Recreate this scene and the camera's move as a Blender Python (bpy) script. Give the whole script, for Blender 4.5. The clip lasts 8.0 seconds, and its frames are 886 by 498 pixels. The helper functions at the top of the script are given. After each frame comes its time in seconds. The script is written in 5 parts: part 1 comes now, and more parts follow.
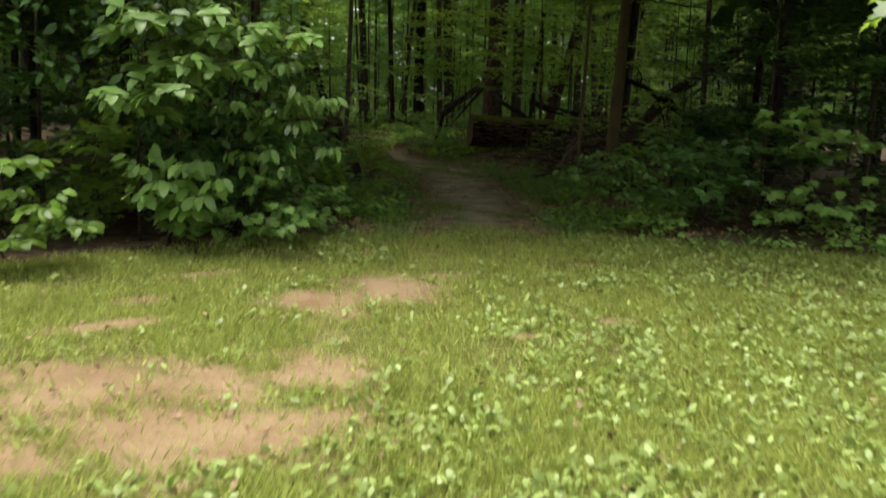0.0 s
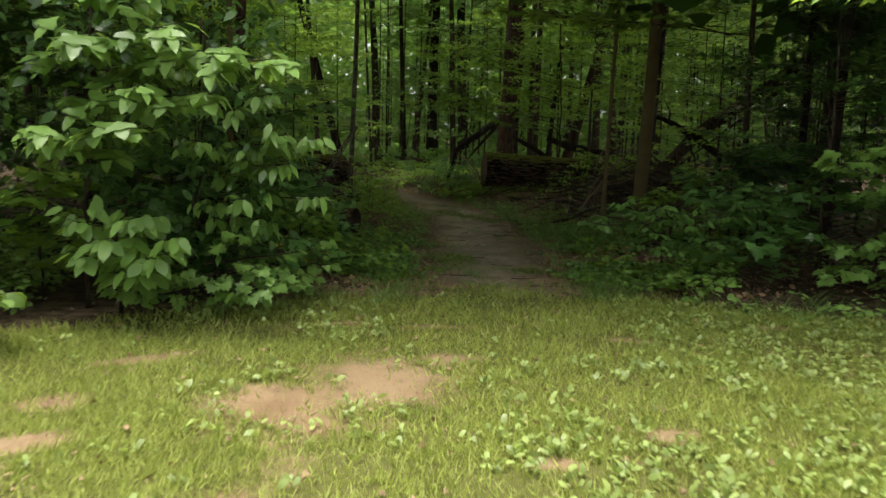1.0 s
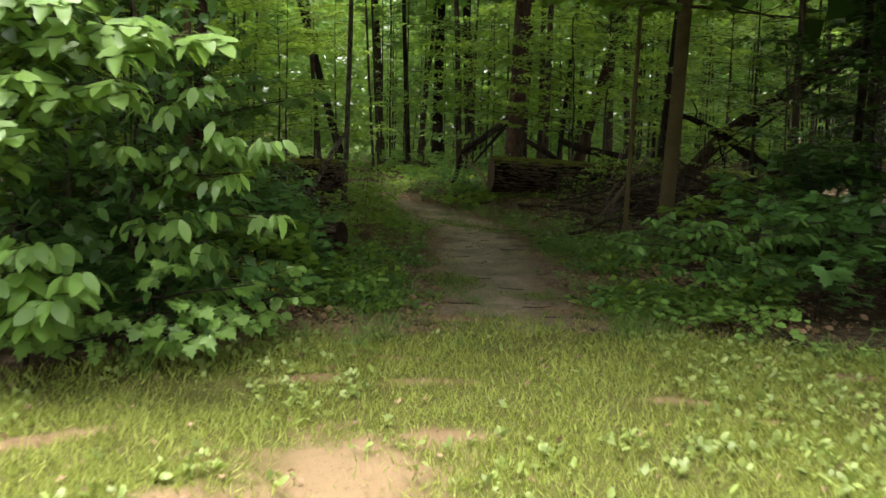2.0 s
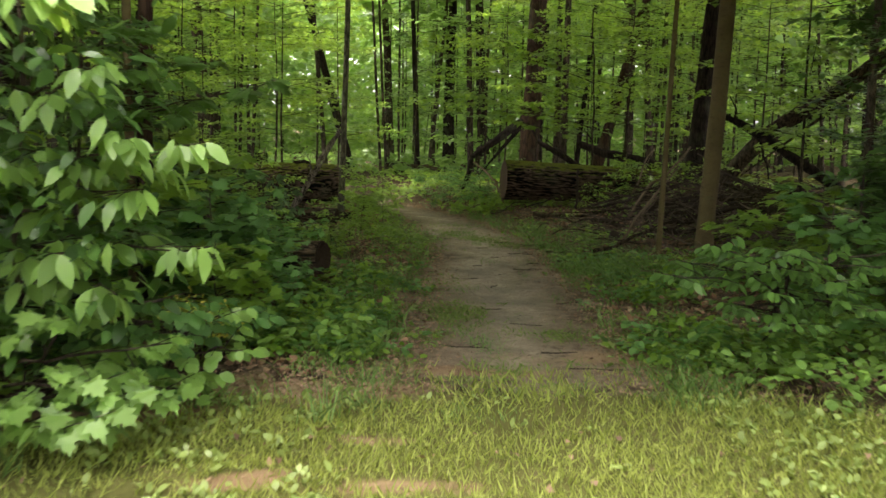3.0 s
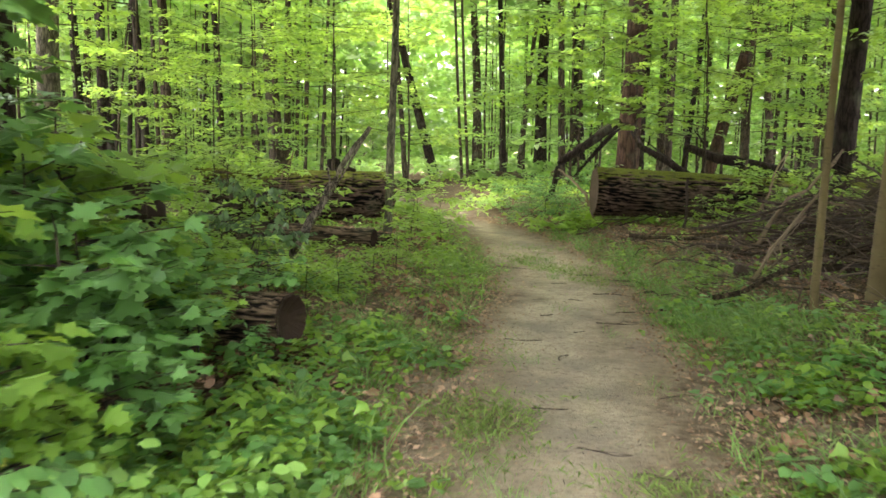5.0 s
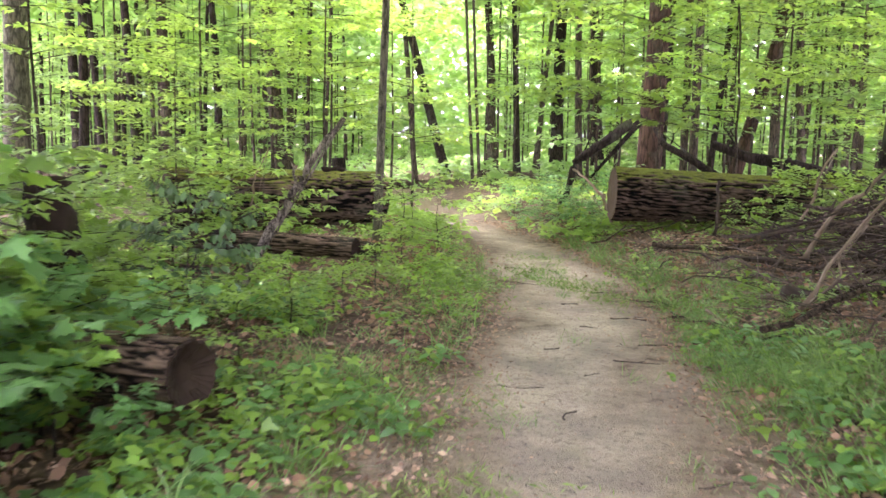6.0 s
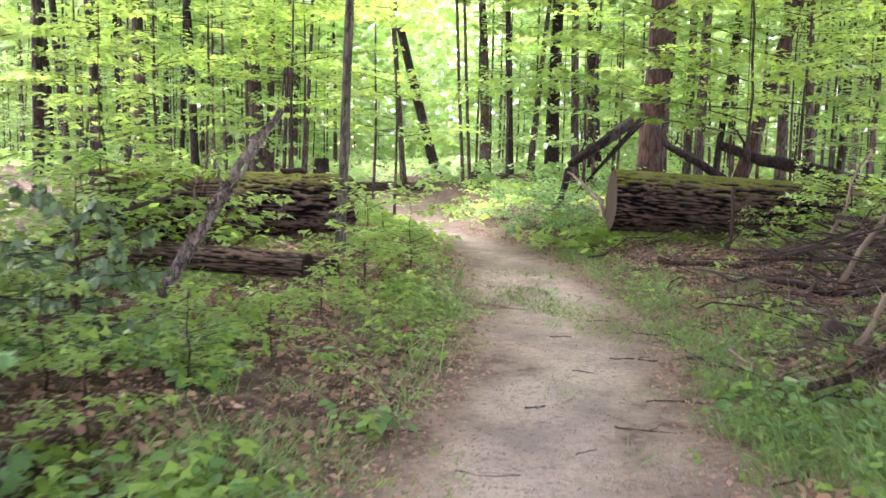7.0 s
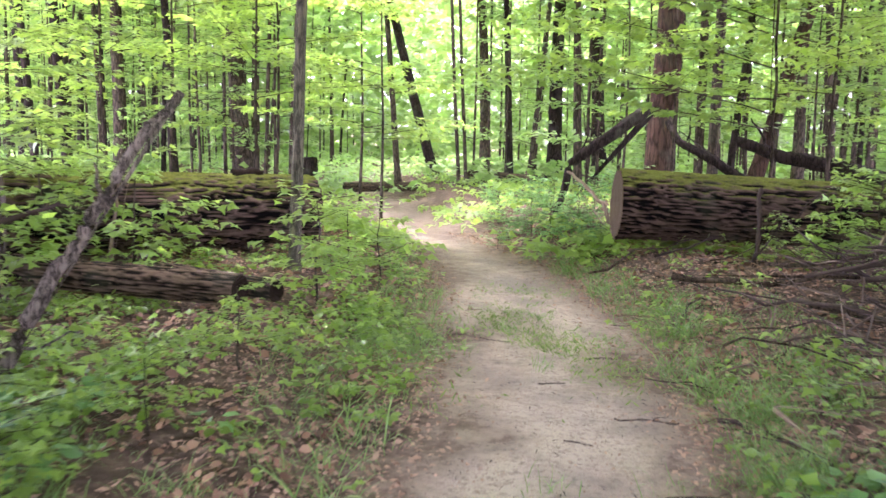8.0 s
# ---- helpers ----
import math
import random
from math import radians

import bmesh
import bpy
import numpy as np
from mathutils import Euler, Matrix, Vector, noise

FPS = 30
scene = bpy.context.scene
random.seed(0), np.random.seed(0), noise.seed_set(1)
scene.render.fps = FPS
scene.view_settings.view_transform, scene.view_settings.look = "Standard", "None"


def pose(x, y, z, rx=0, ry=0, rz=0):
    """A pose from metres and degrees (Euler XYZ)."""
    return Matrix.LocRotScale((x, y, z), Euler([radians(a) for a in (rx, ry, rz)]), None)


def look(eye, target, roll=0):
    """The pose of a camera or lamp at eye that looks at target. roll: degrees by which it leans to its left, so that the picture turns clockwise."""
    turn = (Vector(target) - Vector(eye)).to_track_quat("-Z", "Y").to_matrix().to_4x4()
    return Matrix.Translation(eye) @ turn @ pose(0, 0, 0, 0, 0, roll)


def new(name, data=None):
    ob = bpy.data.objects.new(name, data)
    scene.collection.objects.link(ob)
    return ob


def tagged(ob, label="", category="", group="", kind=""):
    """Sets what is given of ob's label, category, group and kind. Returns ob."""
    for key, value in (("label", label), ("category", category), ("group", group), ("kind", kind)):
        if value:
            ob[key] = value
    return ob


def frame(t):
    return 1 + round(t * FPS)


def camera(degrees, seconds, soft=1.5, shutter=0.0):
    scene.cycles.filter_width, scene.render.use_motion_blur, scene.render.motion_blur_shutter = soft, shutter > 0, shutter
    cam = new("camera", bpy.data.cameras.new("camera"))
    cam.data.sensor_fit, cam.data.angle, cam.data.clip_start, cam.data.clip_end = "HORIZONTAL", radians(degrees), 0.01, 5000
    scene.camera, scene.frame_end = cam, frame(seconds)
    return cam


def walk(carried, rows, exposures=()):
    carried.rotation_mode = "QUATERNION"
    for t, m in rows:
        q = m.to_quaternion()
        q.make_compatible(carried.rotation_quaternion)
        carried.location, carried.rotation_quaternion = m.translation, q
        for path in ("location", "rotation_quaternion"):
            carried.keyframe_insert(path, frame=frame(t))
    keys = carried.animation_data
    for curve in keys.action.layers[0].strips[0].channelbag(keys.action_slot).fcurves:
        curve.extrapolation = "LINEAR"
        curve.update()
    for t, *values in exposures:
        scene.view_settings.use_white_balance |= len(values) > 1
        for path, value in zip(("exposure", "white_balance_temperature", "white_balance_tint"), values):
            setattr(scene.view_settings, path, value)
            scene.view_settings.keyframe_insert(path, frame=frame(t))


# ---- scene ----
cam = camera(53.3, 8.0, 1.55, 0.5)
METRES, EYE, TILT, LEAN, TURN = 12.605, 1.5, 0.0, 0.0, 0.0
ROWS = [
    (0.0, 0.0, 0.0, 0.0, 0.31, -10.19, -1.72),
    (0.5, 0.0055, 0.0573, 0.0033, 1.01, -7.99, -1.46),
    (1.0, 0.0055, 0.1208, 0.0025, 1.3, -7.98, -1.61),
    (1.5, 0.0084, 0.1837, 0.0006, 1.49, -7.87, -1.39),
    (3.0, 0.0165, 0.3843, -0.0021, 2.74, -7.61, -1.17),
    (3.5, 0.0223, 0.4471, -0.0042, 3.7, -7.46, -1.02),
    (4.0, 0.0264, 0.5125, -0.0052, 6.55, -7.47, -1.06),
    (4.5, 0.0322, 0.574, -0.0064, 8.16, -7.38, -1.0),
    (6.0, 0.0385, 0.7555, -0.0131, 10.42, -7.34, -0.93),
    (6.5, 0.0375, 0.8189, -0.0147, 10.38, -7.37, -1.14),
    (7.0, 0.0371, 0.8753, -0.0156, 10.25, -7.28, -1.2),
    (7.5, 0.0377, 0.9361, -0.0163, 10.05, -7.3, -0.95),
    (8.0, 0.0386, 0.998, -0.0187, 10.58, -7.37, -0.99),
]
EXPOSURES = [(0.0, 1.97, 6500, 9), (1.0, 2.19, 6500, 9), (1.7, 2.58, 6500, 10), (3.0, 3.45, 6700, 14), (3.7, 4.1, 6700, 13), (4.5, 4.58, 6600, 13), (6.0, 5.38, 5780, 37), (7.3, 5.48, 5580, 48), (8.0, 5.53, 5550, 46)]
walk(cam, [(t, pose(0, 0, EYE, TILT, LEAN, TURN) @ pose(METRES * x, METRES * y, METRES * z, 90 + pitch, roll, yaw)) for t, x, y, z, yaw, pitch, roll in ROWS], EXPOSURES)

# ---------------------------------------------------------------- sky and sun
world = bpy.data.worlds.new("overcast_sky")
scene.world = world
world.use_nodes = True
wn, wl = world.node_tree.nodes, world.node_tree.links
sky = wn.new("ShaderNodeTexSky")
sky.sky_type = "NISHITA"
sky.sun_disc = False
sky.sun_elevation, sky.sun_rotation = radians(80.5), radians(272.3)
sky.dust_density, sky.air_density = 4.0, 1.0
grey = wn.new("ShaderNodeHueSaturation")
grey.inputs["Saturation"].default_value = 0.12
wl.new(sky.outputs[0], grey.inputs["Color"])
wl.new(grey.outputs[0], wn["Background"].inputs["Color"])
wn["Background"].inputs["Strength"].default_value = 0.125
sun = new("sun", bpy.data.lights.new("sun", "SUN"))
sun.data.energy, sun.data.angle, sun.data.color = 1.5, radians(25), (1.0, 0.95, 0.84)
sun.matrix_world = look((-5, 0.2, 30), (0, 0, 0))

# ---------------------------------------------------------------- materials


def material(name):
    m = bpy.data.materials.new(name)
    m.use_nodes = True
    return m, m.node_tree.nodes, m.node_tree.links, m.node_tree.nodes["Principled BSDF"]


def noise_node(n, l, scale, detail=4.0, stretch=None, rough=0.55):
    t = n.new("ShaderNodeTexNoise")
    t.inputs["Scale"].default_value, t.inputs["Detail"].default_value, t.inputs["Roughness"].default_value = scale, detail, rough
    geo = n.new("ShaderNodeNewGeometry") if stretch is None else n.new("ShaderNodeTexCoord")
    if stretch is None:
        l.new(geo.outputs["Position"], t.inputs["Vector"])
    else:
        mp = n.new("ShaderNodeMapping")
        mp.inputs["Scale"].default_value = stretch
        l.new(geo.outputs["Object"], mp.inputs["Vector"])
        l.new(mp.outputs[0], t.inputs["Vector"])
    return t


def ramp(n, l, source, *stops):
    r = n.new("ShaderNodeValToRGB")
    e = r.color_ramp.elements
    while len(e) < len(stops):
        e.new(0.5)
    for k, (p, c) in zip(e, stops):
        k.position, k.color = p, (*c, 1)
    l.new(source, r.inputs[0])
    return r


def mixed(n, l, fac, a, b):
    m = n.new("ShaderNodeMix")
    m.data_type = "RGBA"
    for s, v in ((m.inputs["Factor"], fac), (m.inputs["A"], a), (m.inputs["B"], b)):
        if isinstance(v, (int, float)):
            s.default_value = v
        elif isinstance(v, tuple):
            s.default_value = (*v, 1)
        else:
            l.new(v, s)
    return m.outputs["Result"]


def calc(n, l, op, a, b=0.0, clamp=False):
    m = n.new("ShaderNodeMath")
    m.operation, m.use_clamp = op, clamp
    for s, v in ((m.inputs[0], a), (m.inputs[1], b)):
        if isinstance(v, (int, float)):
            s.default_value = v
        else:
            l.new(v, s)
    return m.outputs[0]


def bumped(n, l, p, height, strength, distance):
    b = n.new("ShaderNodeBump")
    b.inputs["Strength"].default_value, b.inputs["Distance"].default_value = strength, distance
    l.new(height, b.inputs["Height"])
    l.new(b.outputs[0], p.inputs["Normal"])


def leaf_material(name, dark, light, glow, thin=0.36, rough=0.4, spec=0.35):
    """Leaf: a glossy skin over a body that lets light through; every leaf has a tone of its own."""
    m, n, l, p = material(name)
    geo, info = n.new("ShaderNodeNewGeometry"), n.new("ShaderNodeObjectInfo")
    tone = calc(n, l, "FRACT", calc(n, l, "ADD", geo.outputs["Random Per Island"], info.outputs["Random"]))
    big = noise_node(n, l, 1.3, 2.0)
    tone2 = calc(n, l, "ADD", calc(n, l, "MULTIPLY", tone, 0.65), calc(n, l, "MULTIPLY", big.outputs[0], 0.5), True)
    col = mixed(n, l, tone2, tuple(c * 0.55 for c in dark), tuple(c * 1.25 for c in light))
    fine = noise_node(n, l, 60.0, 3.0)
    col = mixed(n, l, calc(n, l, "MULTIPLY", fine.outputs[0], 0.25), col, tuple(c * 0.6 for c in light))
    l.new(col, p.inputs["Base Color"])
    p.inputs["Roughness"].default_value, p.inputs["Specular IOR Level"].default_value = rough, spec
    bumped(n, l, p, fine.outputs[0], 0.25, 0.004)
    tr = n.new("ShaderNodeBsdfTranslucent")
    l.new(mixed(n, l, tone2, tuple(c * 0.5 for c in glow), tuple(min(0.8, c * 1.12) for c in glow)), tr.inputs["Color"])
    mx = n.new("ShaderNodeMixShader")
    mx.inputs[0].default_value = thin
    l.new(p.outputs[0], mx.inputs[1])
    l.new(tr.outputs[0], mx.inputs[2])
    l.new(mx.outputs[0], n["Material Output"].inputs["Surface"])
    return m


def bark_material(name, dark, light, scale=1.0, moss=0.0, depth=0.012, ridged=False):
    """Bark: furrows drawn out along the stem, blotches of lichen, moss on what faces the sky."""
    m, n, l, p = material(name)
    furrow = noise_node(n, l, 9.0 * scale, 6.0, (3.0, 3.0, 0.45), 0.65)
    blotch = noise_node(n, l, 2.2, 3.0)
    crack = n.new("ShaderNodeTexVoronoi")
    crack.feature = "DISTANCE_TO_EDGE"
    crack.inputs["Scale"].default_value, crack.inputs["Randomness"].default_value = 9.0 * scale, 1.0
    place, bend = n.new("ShaderNodeTexCoord"), n.new("ShaderNodeMapping")
    bend.inputs["Scale"].default_value = (1.6, 1.6, 0.32)
    wave = n.new("ShaderNodeVectorMath")
    wave.operation = "MULTIPLY_ADD"
    wave.inputs[1].default_value = (0.16, 0.16, 0.16)
    l.new(furrow.outputs["Color"], wave.inputs[0])
    l.new(place.outputs["Object"], wave.inputs[2])
    l.new(wave.outputs[0], bend.inputs["Vector"])
    l.new(bend.outputs[0], crack.inputs["Vector"])
    plates = ramp(n, l, crack.outputs["Distance"], (0.02, (0, 0, 0)), (0.22, (1, 1, 1))).outputs[0]
    height = calc(n, l, "ADD", calc(n, l, "MULTIPLY", plates, 0.7), furrow.outputs[0])
    # bark tone and furrow shade together: colour darkens as the relief sinks
    tone = calc(n, l, "MULTIPLY", height, 0.6)
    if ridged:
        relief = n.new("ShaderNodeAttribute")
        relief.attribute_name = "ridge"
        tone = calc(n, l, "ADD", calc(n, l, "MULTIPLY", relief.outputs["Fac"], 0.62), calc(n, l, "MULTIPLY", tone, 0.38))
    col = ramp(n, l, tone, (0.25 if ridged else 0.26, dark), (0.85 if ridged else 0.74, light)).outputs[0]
    lichen = ramp(n, l, blotch.outputs[0], (0.55, (0, 0, 0)), (0.72, (1, 1, 1)))
    col = mixed(n, l, calc(n, l, "MULTIPLY", lichen.outputs[0], 0.2), col, (0.13, 0.15, 0.09))
    if moss:
        geo = n.new("ShaderNodeNewGeometry")
        up = n.new("ShaderNodeSeparateXYZ")
        l.new(geo.outputs["Normal"], up.inputs[0])
        rag = noise_node(n, l, 5.0, 5.0)
        k = calc(n, l, "ADD", up.outputs[2], calc(n, l, "MULTIPLY", calc(n, l, "SUBTRACT", rag.outputs[0], 0.5), 0.9))
        k = ramp(n, l, k, (0.86 - moss * 0.36, (0, 0, 0)), (1.0 - moss * 0.15, (1, 1, 1))).outputs[0]
        fuzz = noise_node(n, l, 40.0, 3.0)
        col = mixed(n, l, k, col, mixed(n, l, fuzz.outputs[0], (0.05, 0.065, 0.010), (0.17, 0.185, 0.03)))
    l.new(col, p.inputs["Base Color"])
    p.inputs["Roughness"].default_value, p.inputs["Specular IOR Level"].default_value = 0.9, 0.04
    bumped(n, l, p, height, 0.9, depth)
    return m


def banded_bark(name, dark, light):
    """Smooth young bark: level rings and short scars across the stem, greenish blotches."""
    m, n, l, p = material(name)
    ring = noise_node(n, l, 7.0, 5.0, (1.6, 1.6, 6.0), 0.7)
    wide = noise_node(n, l, 3.0, 3.0, (1.0, 1.0, 1.6))
    grain = noise_node(n, l, 45.0, 4.0, (1.0, 1.0, 0.4))
    col = ramp(n, l, wide.outputs[0], (0.3, tuple(c * 0.75 for c in light)), (0.55, light), (0.75, (light[0] * 0.85, light[1] * 1.1, light[2]))).outputs[0]
    col = mixed(n, l, calc(n, l, "MULTIPLY", grain.outputs[0], 0.5), col, tuple(c * 0.5 for c in light))
    scar = ramp(n, l, ring.outputs[0], (0.56, (0, 0, 0)), (0.66, (1, 1, 1))).outputs[0]
    col = mixed(n, l, calc(n, l, "MULTIPLY", scar, 0.55), col, dark)
    l.new(col, p.inputs["Base Color"])
    p.inputs["Roughness"].default_value, p.inputs["Specular IOR Level"].default_value = 0.85, 0.08
    bumped(n, l, p, calc(n, l, "ADD", grain.outputs[0], scar), 0.5, 0.005)
    return m


def ground_material():
    """Forest soil, trodden sand, lawn soil and bare reddish earth, laid out by the sheet's own masks with ragged borders."""
    m, n, l, p = material("soil")
    att = n.new("ShaderNodeAttribute")
    att.attribute_name = "cover"
    sep = n.new("ShaderNodeSeparateColor")
    l.new(att.outputs["Color"], sep.inputs[0])
    rag, fine, mid = noise_node(n, l, 7.0, 6.0, None, 0.65), noise_node(n, l, 90.0, 4.0), noise_node(n, l, 1.6, 4.0)

    def edge(channel, soft=0.14):
        k = calc(n, l, "ADD", channel, calc(n, l, "MULTIPLY", calc(n, l, "SUBTRACT", rag.outputs[0], 0.5), 0.9))
        return ramp(n, l, k, (0.5 - soft, (0, 0, 0)), (0.5 + soft, (1, 1, 1))).outputs[0]

    soil = ramp(n, l, rag.outputs[0], (0.3, (0.034, 0.024, 0.0155)), (0.5, (0.08, 0.058, 0.037)), (0.72, (0.165, 0.12, 0.078))).outputs[0]
    lawn = mixed(n, l, rag.outputs[0], (0.065, 0.075, 0.02), (0.155, 0.145, 0.05))
    sand = mixed(n, l, fine.outputs[0], (0.26, 0.21, 0.142), (0.45, 0.375, 0.265))
    sand = mixed(n, l, ramp(n, l, mid.outputs[0], (0.4, (0, 0, 0)), (0.64, (1, 1, 1))).outputs[0], sand, (0.215, 0.178, 0.13))
    dirt = mixed(n, l, rag.outputs[0], (0.095, 0.072, 0.047), (0.29, 0.226, 0.15))
    earth = mixed(n, l, fine.outputs[0], (0.205, 0.143, 0.08), (0.33, 0.237, 0.14))
    earth = mixed(n, l, ramp(n, l, mid.outputs[0], (0.4, (0, 0, 0)), (0.7, (1, 1, 1))).outputs[0], earth, (0.2, 0.128, 0.072))
    col = mixed(n, l, edge(sep.outputs[1]), soil, lawn)
    col = mixed(n, l, edge(att.outputs["Alpha"], 0.2), col, dirt)
    col = mixed(n, l, edge(sep.outputs[0], 0.3), col, sand)
    col = mixed(n, l, edge(sep.outputs[2], 0.26), col, earth)
    pebble = noise_node(n, l, 26.0, 5.0, None, 0.75)
    col = mixed(n, l, calc(n, l, "MULTIPLY", ramp(n, l, pebble.outputs[0], (0.5, (0, 0, 0)), (0.62, (1, 1, 1))).outputs[0], calc(n, l, "MULTIPLY", att.outputs["Alpha"], 0.45)), col, (0.13, 0.102, 0.078))
    crumbs = ramp(n, l, noise_node(n, l, 38.0, 2.0).outputs[0], (0.62, (0, 0, 0)), (0.70, (1, 1, 1))).outputs[0]
    col = mixed(n, l, calc(n, l, "MULTIPLY", crumbs, 0.55), col, (0.07, 0.05, 0.035))
    clods = ramp(n, l, noise_node(n, l, 17.0, 5.0, None, 0.7).outputs[0], (0.56, (0, 0, 0)), (0.66, (1, 1, 1))).outputs[0]
    col = mixed(n, l, calc(n, l, "MULTIPLY", clods, calc(n, l, "MULTIPLY", att.outputs["Alpha"], 0.5)), col, (0.06, 0.045, 0.034))
    l.new(col, p.inputs["Base Color"])
    p.inputs["Roughness"].default_value, p.inputs["Specular IOR Level"].default_value = 0.95, 0.02
    bumped(n, l, p, calc(n, l, "ADD", fine.outputs[0], calc(n, l, "ADD", calc(n, l, "MULTIPLY", rag.outputs[0], 2.0), pebble.outputs[0])), 0.8, 0.025)
    return m


def wood_material(name, a, b):
    m, n, l, p = material(name)
    t = noise_node(n, l, 14.0, 5.0)
    s = noise_node(n, l, 2.5, 3.0)
    col = mixed(n, l, t.outputs[0], a, b)
    col = mixed(n, l, calc(n, l, "MULTIPLY", s.outputs[0], 0.5), col, tuple(c * 0.45 for c in a))
    l.new(col, p.inputs["Base Color"])
    p.inputs["Roughness"].default_value, p.inputs["Specular IOR Level"].default_value = 0.85, 0.08
    bumped(n, l, p, t.outputs[0], 0.6, 0.01)
    return m


GROUND = ground_material()
LEAF = leaf_material("leaf_green", (0.045, 0.098, 0.012), (0.125, 0.21, 0.026), (0.29, 0.45, 0.036))
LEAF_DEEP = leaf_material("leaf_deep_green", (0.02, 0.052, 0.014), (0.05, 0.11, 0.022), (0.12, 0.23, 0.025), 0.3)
LEAF_MID = leaf_material("leaf_mid_green", (0.03, 0.07, 0.016), (0.075, 0.15, 0.03), (0.17, 0.30, 0.035))
LEAF_FRESH = leaf_material("leaf_fresh_green", (0.06, 0.13, 0.018), (0.145, 0.245, 0.042), (0.41, 0.59, 0.07), 0.47)
LEAF_COOL = leaf_material("leaf_cool_green", (0.042, 0.112, 0.03), (0.108, 0.215, 0.06), (0.23, 0.44, 0.085), 0.4, 0.45, 0.3)
# sky light at the lawn's edge put into a brighter leaf colour
LEAF_EDGE_LIT = leaf_material("leaf_sunlit_green", (0.08, 0.18, 0.03), (0.195, 0.325, 0.078), (0.40, 0.59, 0.095), 0.4, 0.42, 0.42)
LEAF_GREY = leaf_material("leaf_grey_green", (0.03, 0.068, 0.022), (0.08, 0.135, 0.05), (0.14, 0.24, 0.05), 0.3, 0.4, 0.4)
LEAF_FAR = leaf_material("leaf_far_green", (0.065, 0.125, 0.026), (0.14, 0.24, 0.06), (0.33, 0.51, 0.10), 0.47)
GRASS = leaf_material("grass", (0.15, 0.19, 0.03), (0.32, 0.36, 0.085), (0.34, 0.42, 0.075), 0.35, 0.6, 0.2)
WEED = leaf_material("clover_leaf", (0.14, 0.205, 0.035), (0.275, 0.35, 0.10), (0.36, 0.45, 0.085), 0.35, 0.45, 0.4)
STRAW = leaf_material("fallen_leaf_brown", (0.066, 0.042, 0.026), (0.35, 0.235, 0.15), (0.14, 0.08, 0.04), 0.12, 0.8, 0.02)
RUSSET = leaf_material("fallen_leaf_russet", (0.05, 0.03, 0.018), (0.28, 0.17, 0.098), (0.17, 0.085, 0.04), 0.15, 0.6, 0.12)
YELLOW = leaf_material("yellow_flower", (0.45, 0.42, 0.04), (0.62, 0.60, 0.12), (0.5, 0.5, 0.08), 0.3, 0.7, 0.1)
BARK = bark_material("bark_grey_brown", (0.014, 0.011, 0.008), (0.075, 0.057, 0.04))
BARK_DARK = bark_material("bark_dark", (0.007, 0.0055, 0.004), (0.028, 0.021, 0.016))
BARK_PALE = bark_material("bark_pale_grey", (0.03, 0.029, 0.019), (0.12, 0.108, 0.07), 1.2, 0.0, 0.006)
BARK_TAN = banded_bark("bark_tan", (0.025, 0.02, 0.01), (0.098, 0.076, 0.034))
BARK_RED = bark_material("bark_reddish", (0.018, 0.011, 0.008), (0.055, 0.034, 0.022), 0.8)
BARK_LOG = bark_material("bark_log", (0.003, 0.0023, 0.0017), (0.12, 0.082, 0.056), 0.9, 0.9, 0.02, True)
BARK_DEAD = bark_material("bark_dead", (0.008, 0.006, 0.004), (0.085, 0.062, 0.038), 1.2)
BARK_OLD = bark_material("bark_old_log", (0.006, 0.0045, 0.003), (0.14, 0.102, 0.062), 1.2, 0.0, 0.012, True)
STICK = wood_material("dead_stick", (0.12, 0.09, 0.054), (0.24, 0.184, 0.118))
STICK_DARK = wood_material("dark_stick", (0.02, 0.015, 0.011), (0.085, 0.062, 0.044))
STICK_MIX = leaf_material("twig_bark", (0.03, 0.021, 0.015), (0.15, 0.115, 0.085), (0.02, 0.015, 0.01), 0.02, 0.9, 0.02)
BARK_STUB = bark_material("bark_stub", (0.014, 0.011, 0.008), (0.2, 0.166, 0.125), 1.5, 0.0, 0.008)
CUT = wood_material("cut_wood_grey", (0.042, 0.028, 0.015), (0.078, 0.054, 0.032))
CUT_DARK = wood_material("rotten_wood", (0.009, 0.006, 0.004), (0.036, 0.024, 0.0135))

# ---------------------------------------------------------------- mesh tools
rng = np.random.default_rng(7)


def mesh_np(name, verts, faces, mat, smooth=True):
    """A mesh from arrays: verts (n, 3); faces (m, 3) or (m, 4)."""
    verts, faces = np.asarray(verts, np.float32), np.asarray(faces, np.int32)
    me = bpy.data.meshes.new(name)
    k = faces.shape[1]
    me.vertices.add(len(verts))
    me.vertices.foreach_set("co", verts.ravel())
    me.loops.add(faces.size)
    me.loops.foreach_set("vertex_index", faces.ravel())
    me.polygons.add(len(faces))
    me.polygons.foreach_set("loop_start", np.arange(0, faces.size, k, dtype=np.int32))
    me.polygons.foreach_set("use_smooth", np.full(len(faces), smooth))
    me.materials.append(mat)
    me.update(calc_edges=True)
    return me


def part(name, me, parent=None, label="", m=None):
    ob = new(name, me)
    ob.parent = parent
    if m is not None:
        ob.matrix_basis = m
    if label:
        tagged(ob, label)
    return ob


def thing(name, label, category, group="", kind="", at=(0, 0, 0)):
    ob = new(name)
    ob.empty_display_size = 0.1
    ob.location = at
    return tagged(ob, label, category, group, kind)


def join(*pieces):
    vs, fs, k = [], [], 0
    for v, f in pieces:
        vs.append(v)
        fs.append(np.asarray(f) + k)
        k += len(v)
    return np.concatenate(vs), np.concatenate(fs)


